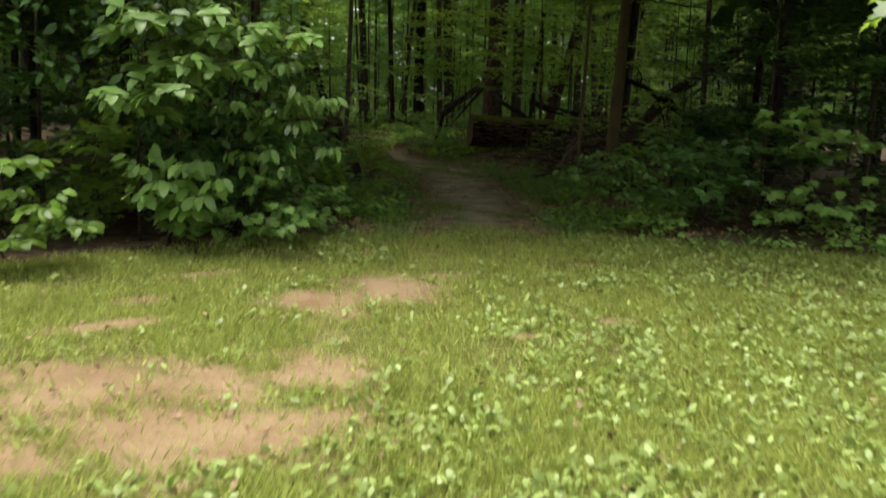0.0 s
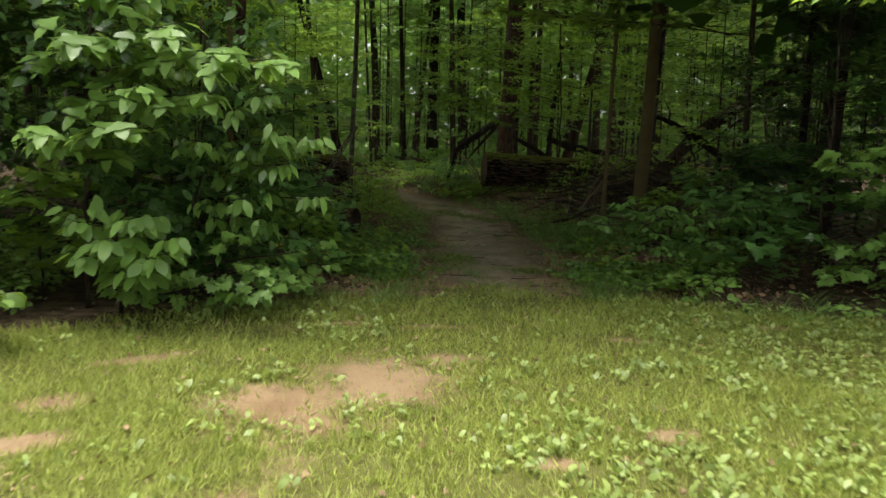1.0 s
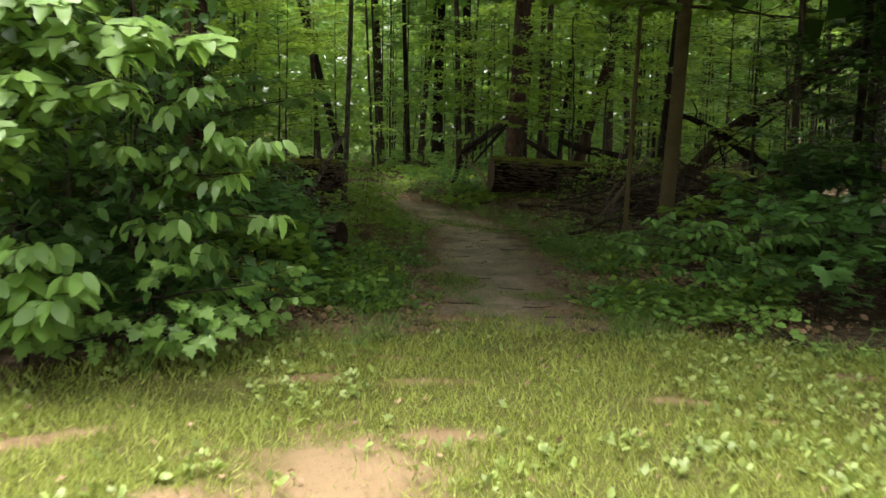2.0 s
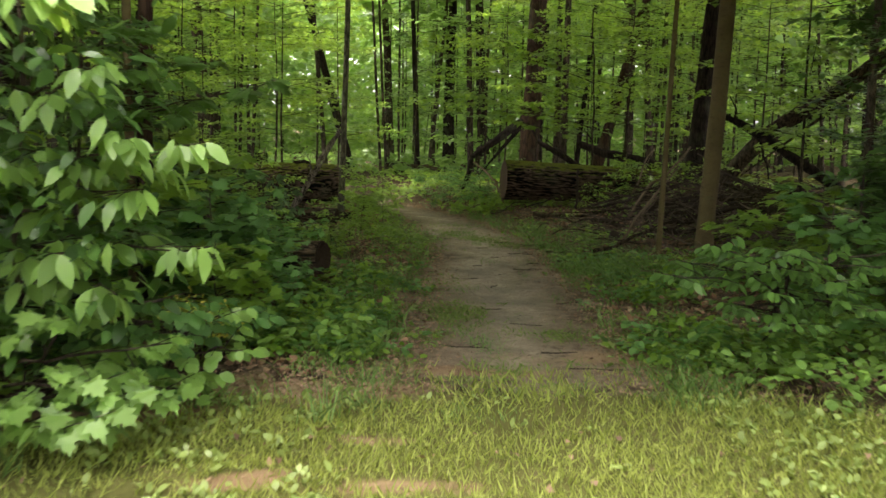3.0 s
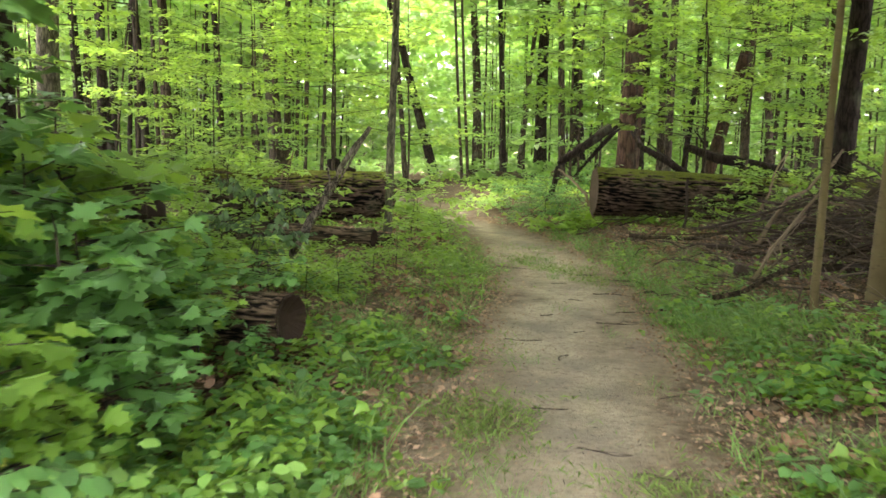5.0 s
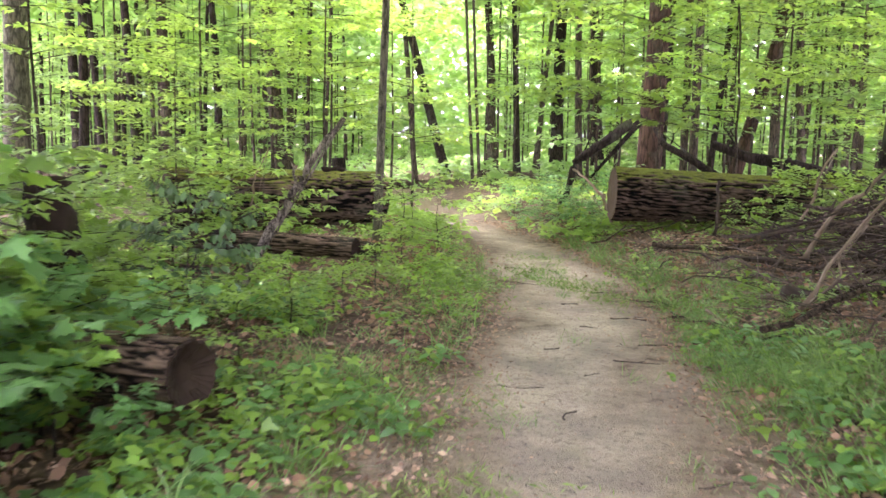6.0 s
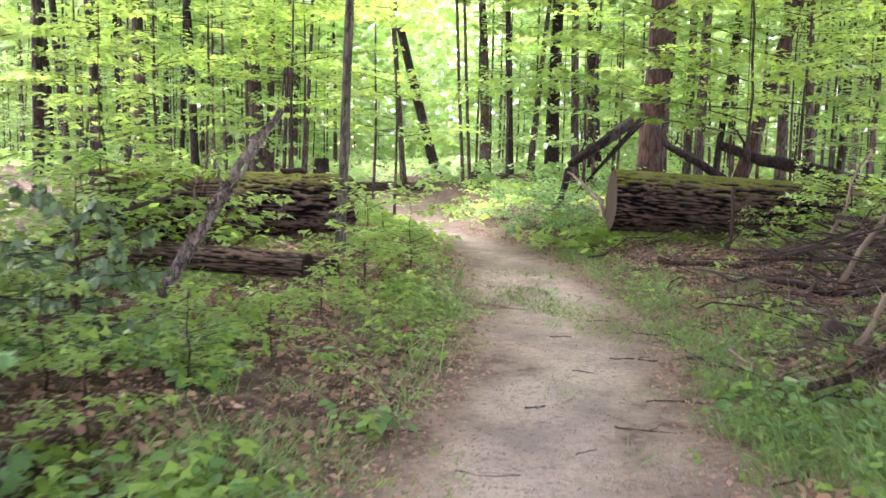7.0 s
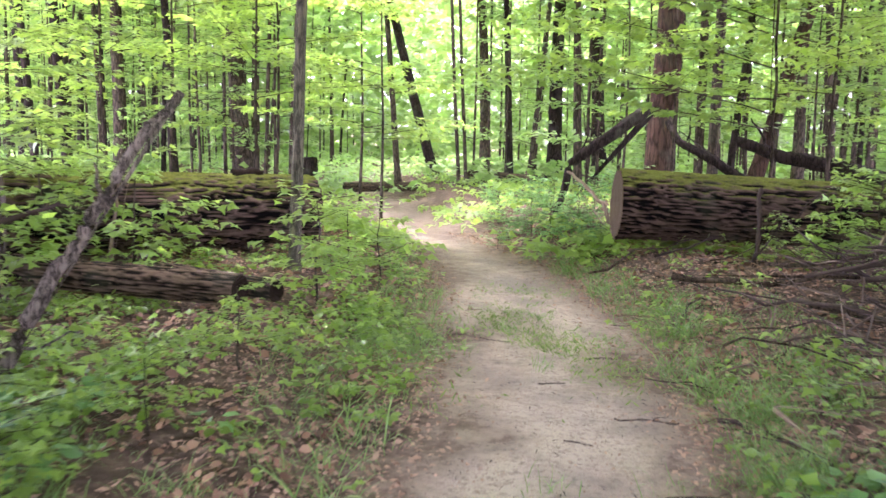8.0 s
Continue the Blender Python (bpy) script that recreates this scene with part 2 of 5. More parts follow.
def tube(points, radii, segs=8, rough=0.0, seed=0, caps=True):
    """A round stem along points, as quads; its skin is uneven by rough (a share of the radius)."""
    pts, rad = np.asarray(points, float), np.asarray(radii, float)
    r = np.random.default_rng(seed)
    d = np.gradient(pts, axis=0)
    d /= np.linalg.norm(d, axis=1)[:, None] + 1e-9
    ref = np.where(np.abs(d[:, 2:3]) > 0.9, [[1.0, 0, 0]], [[0, 0, 1.0]])
    a = np.cross(d, ref)
    a /= np.linalg.norm(a, axis=1)[:, None]
    b = np.cross(d, a)
    th = np.linspace(0, 2 * np.pi, segs, endpoint=False)
    lump = 1 + rough * (r.standard_normal((len(pts), segs)) * 0.5 + np.sin(3 * th + r.uniform(0, 6))[None] * 0.6)
    rr = rad[:, None] * lump
    v = pts[:, None] + rr[..., None] * (np.cos(th)[None, :, None] * a[:, None] + np.sin(th)[None, :, None] * b[:, None])
    v = v.reshape(-1, 3)
    i, j = np.meshgrid(np.arange(len(pts) - 1), np.arange(segs), indexing="ij")
    j2 = (j + 1) % segs
    f = np.stack([i * segs + j, i * segs + j2, (i + 1) * segs + j2, (i + 1) * segs + j], -1).reshape(-1, 4)
    if caps:
        n0 = len(v)
        v = np.concatenate([v, pts[:1], pts[-1:]])
        js = np.arange(0, segs, 2)
        e = (len(pts) - 1) * segs
        f = np.concatenate([f, np.stack([js * 0 + n0, (js + 2) % segs, js + 1, js], -1),
                            np.stack([js * 0 + n0 + 1, e + js, e + js + 1, e + (js + 2) % segs], -1)])
    return v, f


def wander(a, b, n, amount, seed):
    """A line from a to b that strays sideways."""
    r = np.random.default_rng(seed)
    t = np.linspace(0, 1, n)[:, None]
    p = np.asarray(a, float) * (1 - t) + np.asarray(b, float) * t
    w = np.cumsum(r.standard_normal((n, 3)), 0)
    w -= w[:1] * (1 - t) + w[-1:] * t
    return p + w * amount


# leaf outlines: x across, y along from the stalk, z up; triangles
def outline(half, droop=0.22, fold=0.05):
    """A leaf from half its outline (x, y) pairs from stalk to tip, folded along the midrib and drooping at the tip."""
    half = np.asarray(half, float)
    n = len(half)
    mid = np.stack([np.zeros(n), half[:, 1], -droop * half[:, 1] ** 2], -1)
    right = np.stack([half[:, 0], half[:, 1], -droop * half[:, 1] ** 2 + fold * half[:, 0]], -1)
    left = right * [-1, 1, 1]
    v = np.concatenate([mid, right, left])
    f = []
    for k in range(n - 1):
        f += [(k, n + k, n + k + 1), (k, n + k + 1, k + 1), (k, k + 1, 2 * n + k + 1), (k, 2 * n + k + 1, 2 * n + k)]
    return v, np.array(f)


OVAL = outline([(0.0, 0.0), (0.2, 0.2), (0.27, 0.45), (0.2, 0.75), (0.0, 1.0)])
LOBED = outline([(0.0, 0.0), (0.10, 0.14), (0.20, 0.28), (0.38, 0.40), (0.46, 0.58), (0.36, 0.62), (0.18, 0.52), (0.20, 0.72), (0.15, 0.88), (0.0, 1.04)], 0.28, 0.12)
LONG = outline([(0.0, 0.0), (0.13, 0.18), (0.22, 0.42), (0.19, 0.66), (0.08, 0.88), (0.0, 1.0)], 0.3)
MAPLE = outline([(0.02, 0.0), (0.42, -0.02), (0.30, 0.17), (0.58, 0.40), (0.27, 0.46), (0.30, 0.70), (0.12, 0.72), (0.0, 1.0)], 0.22)
SMALL = (np.array([(0, 0, 0), (0.32, 0.45, 0.04), (-0.32, 0.45, 0.04), (0, 1, -0.15)]), np.array([(0, 1, 2), (1, 3, 2)]))
STAR = (np.array([(0, 0, 0), (0.5, 0.25, 0.03), (0.2, 0.55, 0), (0, 1, -0.2), (-0.2, 0.55, 0), (-0.5, 0.25, 0.03)]),
        np.array([(0, 1, 2), (0, 2, 4), (2, 3, 4), (0, 4, 5)]))
BROAD = (np.array([(0, 0, 0), (0.36, 0.35, 0.05), (0.3, 0.75, 0.02), (0, 1, -0.12), (-0.3, 0.75, 0.02), (-0.36, 0.35, 0.05)]),
         np.array([(0, 1, 5), (1, 2, 5), (2, 4, 5), (2, 3, 4)]))
ARCH = (np.array([(-0.5, 0, 0), (0.5, 0, 0), (-0.42, 0.45, 0.03), (0.42, 0.45, 0.03), (-0.25, 0.8, -0.1), (0.25, 0.8, -0.1), (0, 1, -0.3)]),
        np.array([(0, 1, 3), (0, 3, 2), (2, 3, 5), (2, 5, 4), (4, 5, 6)]))
TWIG = (np.array([(-0.012, 0, 0), (0.012, 0, 0), (0, 0, 0.02), (0.022, 0.5, 0), (0.046, 0.5, 0), (0.034, 0.5, 0.018), (0, 1.0, 0.006)]),
        np.array([(0, 1, 4), (0, 4, 3), (1, 2, 5), (1, 5, 4), (2, 0, 3), (2, 3, 5), (3, 4, 6), (4, 5, 6), (5, 3, 6)]))
BLADE = (np.array([(-0.5, 0, 0), (0.5, 0, 0), (0.0, 1.0, 0)]), np.array([(0, 1, 2)]))


def frames(d, up):
    """Axes of leaves that point along d with their faces turned towards up."""
    y = d / (np.linalg.norm(d, axis=1)[:, None] + 1e-9)
    x = np.cross(y, up)
    x /= np.linalg.norm(x, axis=1)[:, None] + 1e-9
    return x, y, np.cross(x, y)


def scatter(template, pos, d, up, size, width=1.0):
    """Copies of a leaf as arrays, one island each."""
    tv, tf = template
    x, y, z = frames(d, up)
    s = np.asarray(size)[:, None, None]
    v = pos[:, None] + s * (tv[None, :, 0:1] * width * x[:, None] + tv[None, :, 1:2] * y[:, None] + tv[None, :, 2:3] * z[:, None])
    f = tf[None] + (np.arange(len(pos)) * len(tv))[:, None, None]
    return v.reshape(-1, 3), f.reshape(-1, tf.shape[1])


def directions(n, r, lift=0.0, spread=0.3):
    a = r.uniform(0, 2 * np.pi, n)
    return np.stack([np.cos(a), np.sin(a), lift + spread * r.standard_normal(n)], -1)


def ups(n, r, tilt=0.35):
    u = r.standard_normal((n, 3)) * tilt
    u[:, 2] += 1
    return u


# ---------------------------------------------------------------- lie of the land
PATH_Y = [9.0, 11.5, 13.6, 15.0, 17.2, 19.5, 21.3, 23.3, 27.0, 31.0, 35.0, 45.0]
PATH_X = [0.45, 0.48, 0.47, 0.36, 0.24, -0.02, -0.40, -0.95, -2.7, -4.2, -5.6, -9.2]
EDGE_X = [-30.0, -8.0, -4.6, -2.7, -1.85, -0.8, 0.4, 1.75, 3.6, 6.0, 10.0, 30.0]
EDGE_Y = [5.0, 5.5, 6.6, 8.2, 9.4, 10.0, 10.25, 10.3, 9.5, 9.0, 8.5, 8.0]


def path_x(y):
    return np.interp(y, PATH_Y, PATH_X)


def lawn_edge(x):
    return np.interp(x, EDGE_X, EDGE_Y)


def ground(x, y):
    """Height of the ground: a slight fall along the path, banks beside it in the wood."""
    x, y = np.asarray(x, float), np.asarray(y, float)
    base = -0.0135 * np.clip(y, -40, 60)
    off = np.abs(x - path_x(y))
    k = np.clip((off - 0.8) / 1.5, 0, 1)
    bank = k * k * (3 - 2 * k) * np.clip((y - 10.0) / 4.0, 0, 1)
    far = np.clip((y - 19.0) / 3.0, 0, 1)
    h = base + bank * (0.22 + 0.10 * far)
    lump = 0.025 * np.sin(x * 2.1 + 0.7) * np.sin(y * 1.7) + 0.012 * np.sin(x * 5.3 + y * 3.1) + 0.05 * np.sin(x * 0.5) * np.sin(y * 0.43 + 1)
    return h + lump * (0.25 + 0.75 * bank)


def blob(x, y, cx, cy, rx, ry, turn=0.0):
    c, s = math.cos(turn), math.sin(turn)
    u, v = (x - cx) * c + (y - cy) * s, -(x - cx) * s + (y - cy) * c
    return np.clip(1.25 - 0.75 * np.hypot(u / rx, v / ry), 0, 1)


GRID = np.random.default_rng(2).random((128, 128))


def ripple(x, y, octaves=3):
    """Smooth cloudy noise, 0 to 1, about one lump a unit."""
    total, gain, norm = 0.0, 1.0, 0.0
    for k in range(octaves):
        u, v = np.asarray(x, float) * 2 ** k * 2.2 + 17 * k, np.asarray(y, float) * 2 ** k * 2.2 + 5 * k
        i, j = np.floor(u).astype(int), np.floor(v).astype(int)
        a, b = u - i, v - j
        a, b = a * a * (3 - 2 * a), b * b * (3 - 2 * b)
        g = GRID[i % 128, j % 128] * (1 - a) * (1 - b) + GRID[(i + 1) % 128, j % 128] * a * (1 - b) + GRID[i % 128, (j + 1) % 128] * (1 - a) * b + GRID[(i + 1) % 128, (j + 1) % 128] * a * b
        total, norm, gain = total + g * gain, norm + gain, gain * 0.55
    return np.clip((total / norm - 0.5) * 1.7 + 0.5, 0, 1)


def cover(x, y):
    """Shares of trodden sand, lawn and bare earth."""
    off = np.abs(x - path_x(y) + 0.3 * (ripple(x * 0.4, y * 0.5) - 0.5))
    inwood = np.clip((y - 10.0) / 1.2, 0, 1)
    core = np.interp(y, [9.8, 11.2, 12.2, 15, 19, 23, 25, 27, 40], [0.16, 0.24, 0.27, 0.42, 0.46, 0.42, 0.28, 0.12, 0.08])
    lump = ripple(x * 0.7, y * 0.5) - 0.5
    sand = np.clip(1.0 - 0.5 * off / core + 0.7 * lump, 0, 1) * inwood
    dirt = np.clip(1.0 - 0.5 * off / 1.05 + 0.4 * lump, 0, 1) * np.clip((y - 9.9) / 0.6, 0, 1)
    lawn = np.clip(0.5 + (lawn_edge(x) + 0.1 - y) * 1.1, 0, 1)
    earth = np.zeros_like(x)
    for b in ((-1.2, 3.75, 0.8, 0.5, 0.1), (-0.72, 4.8, 0.34, 0.34, 0.3), (-1.8, 4.3, 0.6, 0.42, 0), (-1.15, 4.4, 0.32, 0.4, 0), (-0.5, 7.1, 0.5, 0.6, -0.45),
              (-0.85, 6.35, 0.52, 0.62, 0.0), (-0.66, 6.72, 0.4, 0.4, 0.0), (0.05, 7.6, 0.30, 0.10, 0.1), (-0.8, 10.1, 0.6, 0.26, 0.05), (-1.75, 9.5, 0.6, 0.27, 0.6), (1.25, 11.25, 0.6, 0.2, 0.1), (0.1, 10.7, 0.5, 0.12, 0.0), (-0.15, 8.6, 0.35, 0.1, 0.1), (-0.35, 9.2, 0.2, 0.08, 0.0), (-0.9, 8.6, 0.22, 0.1, 0.3), (-1.6, 9.72, 0.45, 0.14, 0.6), (-2.0, 7.3, 0.4, 0.1, 0.65), (-2.3, 6.25, 0.26, 0.16, 0.3),
              (1.9, 8.05, 0.18, 0.06, 0), (1.42, 8.4, 0.22, 0.06, 0), (2.75, 9.1, 0.22, 0.08, 0), (1.2, 6.1, 0.16, 0.10, 0), (-2.1, 5.6, 0.5, 0.12, 0.5),
              (0.55, 5.6, 0.12, 0.08, 0)):
        earth = np.maximum(earth, blob(x, y, *b))
    earth = np.clip(earth + (ripple(x * 1.3, y * 1.5) - 0.5) * 0.75 * (earth > 0), 0, 1)
    return sand, lawn, earth, dirt


def terrain():
    def steps(marks):
        out = []
        for a, b, s in marks:
            out.append(np.arange(a, b, s))
        return np.concatenate(out + [[marks[-1][1]]])
    xs = steps([(-900, -100, 200), (-100, -20, 10), (-20, -6, 1.0), (-6, -3, 0.15), (-3, 4, 0.06), (4, 7, 0.15), (7, 20, 1.0), (20, 100, 10), (100, 900, 200)])
    ys = steps([(-900, -100, 200), (-100, -10, 10), (-10, 1, 1.0), (1, 24, 0.07), (24, 34, 0.2), (34, 60, 1.0), (60, 120, 10), (120, 920, 200)])
    x, y = np.meshgrid(xs, ys, indexing="ij")
    z = ground(x, y)
    v = np.stack([x, y, z], -1).reshape(-1, 3)
    nx, ny = x.shape
    i, j = np.meshgrid(np.arange(nx - 1), np.arange(ny - 1), indexing="ij")
    f = np.stack([i * ny + j, (i + 1) * ny + j, (i + 1) * ny + j + 1, i * ny + j + 1], -1).reshape(-1, 4)
    me = mesh_np("ground", v, f, GROUND)
    s, g, e, d = cover(x, y)
    c = np.stack([s, g, e, d], -1).reshape(-1).astype(np.float32)
    me.color_attributes.new("cover", "FLOAT_COLOR", "POINT").data.foreach_set("color", c)
    return tagged(new("ground", me), "forest floor and lawn with a trodden sandy path", "ground", kind="structure")


terrain()

# ---------------------------------------------------------------- trees
def crown_mesh(name, seed, n, radius, depth, size, mat, template=SMALL):
    """A wide crown of leaf clumps with gaps, around its own origin."""
    r = np.random.default_rng(seed)
    k = 26
    c = r.standard_normal((k, 3)) * [radius * 0.5, radius * 0.5, depth * 0.4]
    own = r.integers(0, k, n)
    pos = c[own] + r.standard_normal((n, 3)) * [radius * 0.22, radius * 0.22, depth * 0.13]
    v, f = scatter(template, pos, directions(n, r, -0.1), ups(n, r, 0.6), r.uniform(0.6, 1.3, n) * size)
    return mesh_np(name, v, f, mat)


CROWNS_THIN = [crown_mesh("crown", 50 + k, 500, 4.2, 4.0, 0.66, LEAF_FAR) for k in range(2)]
# the next two sets are unseen crowns, added to block light
CROWNS_LOW_SHADE = [crown_mesh("crown", 55 + k, 1100, 3.6, 2.6, 0.62, LEAF_DEEP) for k in range(2)]
CROWNS_OVER_SHADE = [crown_mesh("crown", 45 + k, 800, 4.2, 4.0, 0.5, LEAF) for k in range(2)]
CROWNS = [crown_mesh("crown", 40 + k, 1500, 4.4, 4.5, 0.78 if k < 2 else 0.55, LEAF) for k in range(4)]


def tree(x, y, r, top=(0.0, 0.0), high=15.0, mat=None, label="", crown=None, segs=12, bend=0.06, name="tree", low=None, flare=1.5, group="forest trees", thin=False, over=()):
    """A forest tree: a tapered trunk with a flared foot, a few bare limbs, and a crown high up. top: how far it leans.
    over, low: extra crowns out of view, for shade.
    """
    z = float(ground(x, y)) - 0.08
    crown = True if crown is None else crown
    # crowns at the edge stand further back, which keeps light on the lawn
    back = max(0.0, 13.0 - y) if y > 9 else 0.0
    seed = int(abs(x * 131 + y * 977)) + 5
    reached = y < 38
    rr = np.random.default_rng(seed)
    t = thing(name, label, "tree", group, at=(x, y, z))
    n = 22
    s = np.linspace(0, 1, n) ** 1.6
    p = np.stack([top[0] * s, top[1] * s, high * s], -1)
    p[:, :2] += np.cumsum(rr.standard_normal((n, 2)), 0) * bend * r ** 0.5 * np.linspace(0, 1, n)[:, None]
    rad = r * (1 - 0.62 * s) * (1 + (flare - 1) * np.exp(-p[:, 2] / (2.2 * r + 0.02)))
    v, f = tube(p, rad, segs, 0.05, seed)
    part("trunk", mesh_np("trunk", v, f, mat or BARK), t)
    if crown:
        for k in range(3 if reached else 0):
            i = int(rr.integers(12, n - 2))
            a = rr.uniform(0, 6.28)
            e = p[i] + np.array([math.cos(a) * 2.2, math.sin(a) * 2.2 + back * 0.8, 2.0])
            v, f = tube(wander(p[i], e, 6, 0.07, seed + k), np.linspace(rad[i] * 0.5, 0.015, 6), 6)
            part("limb", mesh_np("limb", v, f, mat or BARK), t)
        part("crown", CROWNS_THIN[seed % 2] if thin else CROWNS[seed % 2 + (2 if y > 14 else 0)] if y < 22 and not (x < -3.5 and y > 14) or (y < 32 and -3.5 < x < 4) else CROWNS_THIN[seed % 2], t, m=pose(p[-1][0], p[-1][1] + back, high - 1.0, 0, 0, rr.uniform(0, 360)))
    # limbs and crowns added out of view to shade bright ground below
    for dx, dy, dz in over:
        i = 13
        v, f = tube(wander(p[i], (p[i][0] + dx, p[i][1] + dy, dz), 9, 0.09, seed + 9), np.linspace(rad[i] * 0.6, 0.03, 9), 7)
        limb = part("limb", mesh_np("limb", v, f, mat or BARK), t)
        part("crown", CROWNS_OVER_SHADE[seed % 2], limb, m=pose(p[i][0] + dx, p[i][1] + dy, dz, 0, 0, rr.uniform(0, 360)))
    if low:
        part("lower_crown", CROWNS_LOW_SHADE[seed % 2], t, m=pose(top[0] * low / high, top[1] * low / high + max(0.0, 12.9 - y), low, 0, 0, rr.uniform(0, 360)))
    return t


BIG = "tall forest tree with rough grey-brown bark"
THIN = "slim dark young forest tree"
# the trees that stand out, from the path's near end to the far
tree(2.92, 15.75, 0.108, (0.5, 0.0), 14, BARK_TAN, "slim tree with smooth tan bark beside the brush pile", bend=0.03, flare=1.15, low=9.0, over=((-1.6, -3.2, 9.2), (-3.2, -2.4, 9.8), (-0.6, -4.0, 10.0)))
tree(2.27, 15.25, 0.035, (0.25, 0.2), 9, BARK_TAN, "thin tan sapling beside the path", bend=0.04, crown=False, flare=1.2, low=8.0)
tree(-2.62, 12.05, 0.07, (0.1, 0.4), 13, BARK_RED, "forest tree with reddish-brown bark at the wood's edge", bend=0.03, flare=1.25, low=8.0, over=((2.7, 0.6, 9.0), (3.2, 2.4, 9.6)))
tree(-2.64, 11.85, 0.042, (-0.05, 0.1), 10, BARK_TAN, "thin brown sapling at the wood's edge", bend=0.03, crown=False, flare=1.2, low=8.6)
tree(-2.29, 20.15, 0.056, (0.35, 0.2), 12, BARK_PALE, "slim grey tree leaning slightly in front of the mossy log", bend=0.03, thin=True, over=((-1.0, 3.0, 9.6), (0.5, 4.4, 10.2)))
tree(1.38, 29.37, 0.272, (0.75, 0.5), 18, BARK_RED, "thick forest tree with reddish-brown bark behind the log", flare=1.2, segs=20, over=((-1.0, -5.0, 11.5), (2.6, -5.5, 12.0), (-2.4, -7.2, 10.5), (-1.7, -9.2, 11.5)))
tree(-5.92, 45.26, 0.207, (-4.06, 0), 15, BARK_DARK, "dark leaning tree beyond the bend", flare=1.2)
for x, y, r, lean, bark in ((-6.31, 41.10, 0.109, -1.22, BARK), (-4.61, 49.57, 0.231, -0.45, BARK), (-2.35, 38.73, 0.107, -0.69, BARK_DARK), (-1.46, 45.01, 0.271, -0.05, BARK_DARK), (-2.24, 43.86, 0.107, 1.32, BARK),
                            (-0.27, 36.03, 0.117, -0.58, BARK), (0.18, 48.37, 0.274, -0.58, BARK_DARK), (-3.51, 36.48, 0.053, -0.88, BARK), (-3.32, 36.52, 0.053, -0.87, BARK), (2.23, 28.29, 0.097, 0.14, BARK),
                            (2.39, 32.41, 0.103, -0.11, BARK), (2.88, 31.47, 0.081, 1.32, BARK_DARK), (5.35, 37.01, 0.161, -0.19, BARK), (8.13, 38.52, 0.099, -0.15, BARK), (6.83, 40.33, 0.09, 0.66, BARK),
                            (-10.71, 34.20, 0.117, -0.89, BARK_DARK), (-14.26, 37.67, 0.213, -0.43, BARK), (-11.04, 30.06, 0.122, -1.02, BARK_DARK), (-13.15, 34.80, 0.076, -0.58, BARK), (-13.01, 31.76, 0.107, -1.33, BARK_DARK),
                            (-10.66, 27.06, 0.114, 0.34, BARK_DARK), (-7.61, 32.70, 0.054, 0.55, BARK), (-7.73, 34.72, 0.058, 0.45, BARK), (4.35, 22.8, 0.19, 0.9, BARK_DARK), (6.9, 18.5, 0.14, 0.4, BARK), (8.5, 22.0, 0.18, 0.2, BARK), (-9.62, 23.4, 0.23, 0.1, BARK_PALE), (-17.8, 38.0, 0.2, -0.3, BARK_DARK), (9.9, 47.4, 0.15, 0.3, BARK)):
    tree(x, y, r, (lean, 0.2), 15, bark, THIN if r < 0.12 else BIG)
# trees added to darken the wood's mouth; most carry a low crown
for x, y in ((4.9, 14.3), (6.5, 12.8), (-5.2, 11.2), (-6.5, 13.4), (-4.2, 11.6), (-7.6, 10.0), (-10.5, 9.4), (4.3, 11.8), (6.6, 11.0), (9.2, 10.8), (8.2, 13.5), (-8.6, 12.5)):
    tree(x, y, 0.06, (0.2, 0.0), 11, BARK_DARK, "slim leafy tree added at the wood's edge", segs=9, low=None if x < -4 and y > 11 else 5.8, thin=x < -4 and y > 11, flare=1.2)
tree(3.80, 34.69, 0.194, (3.32, 0.3), 13, BARK_RED, "leaning broken forest tree with brown bark", flare=1.2)
tree(-9.71, 36.42, 0.261, (-0.94, 0.2), 16, BARK, "thick one of two grey forest trunks grown close together")
tree(-9.55, 36.75, 0.128, (0.14, 0.2), 15, BARK, "slimmer one of two grey forest trunks grown close together")


def outer_shade_trees():
    """Trees that close the place on both sides and behind the lawn, mostly unseen and added to cut low sky light."""
    r = np.random.default_rng(27)
    spots = [(x + 0.5 * r.normal(), y + r.normal()) for x in (-14, -10.5, -8, 8.5, 11, 14.5) for y in (12.5, 16, 19.5)]
    spots += [(x + r.normal(), 46 + 6 * k + r.normal()) for k in range(4) for x in (-30, -22, 20, 27)]
    spots += [(x + 1.5 * r.normal(), -16 + 2 * r.normal()) for x in range(-28, 29, 4)] + [(s * (15 + r.random() * 2), y) for s in (-1, 1) for y in (-11, -7, -3, 1, 5)]
    for x, y in spots:
        tree(x, y, r.uniform(0.12, 0.2), (0.2, 0.2), r.uniform(13, 16), BARK_DARK, BIG, segs=8)


outer_shade_trees()


def far_stems():
    """Slim stems deep in the wood, spread evenly with no two too close."""
    r = np.random.default_rng(21)
    placed = []
    while len(placed) < 115:
        y = 33 + 45 * r.random() ** 0.9
        x = r.uniform(-0.78 * (y - 8), 0.52 * (y - 8))
        if abs(x - path_x(y)) < 2.4 or (abs(x + 7.5) < 1.8 and y > 44) or any(math.hypot(x - a, y - b) < 1.1 for a, b in placed):
            continue
        placed.append((x, y))
        thick = r.choice([0.03, 0.045, 0.06, 0.085, 0.13])
        tree(x, y, thick, (r.normal() * 0.7, r.normal() * 0.4), r.uniform(9, 15), [BARK, BARK, BARK_DARK][int(r.integers(0, 3))],
             THIN if thick < 0.12 else BIG, crown=thick > 0.04, segs=7, bend=0.09)


far_stems()


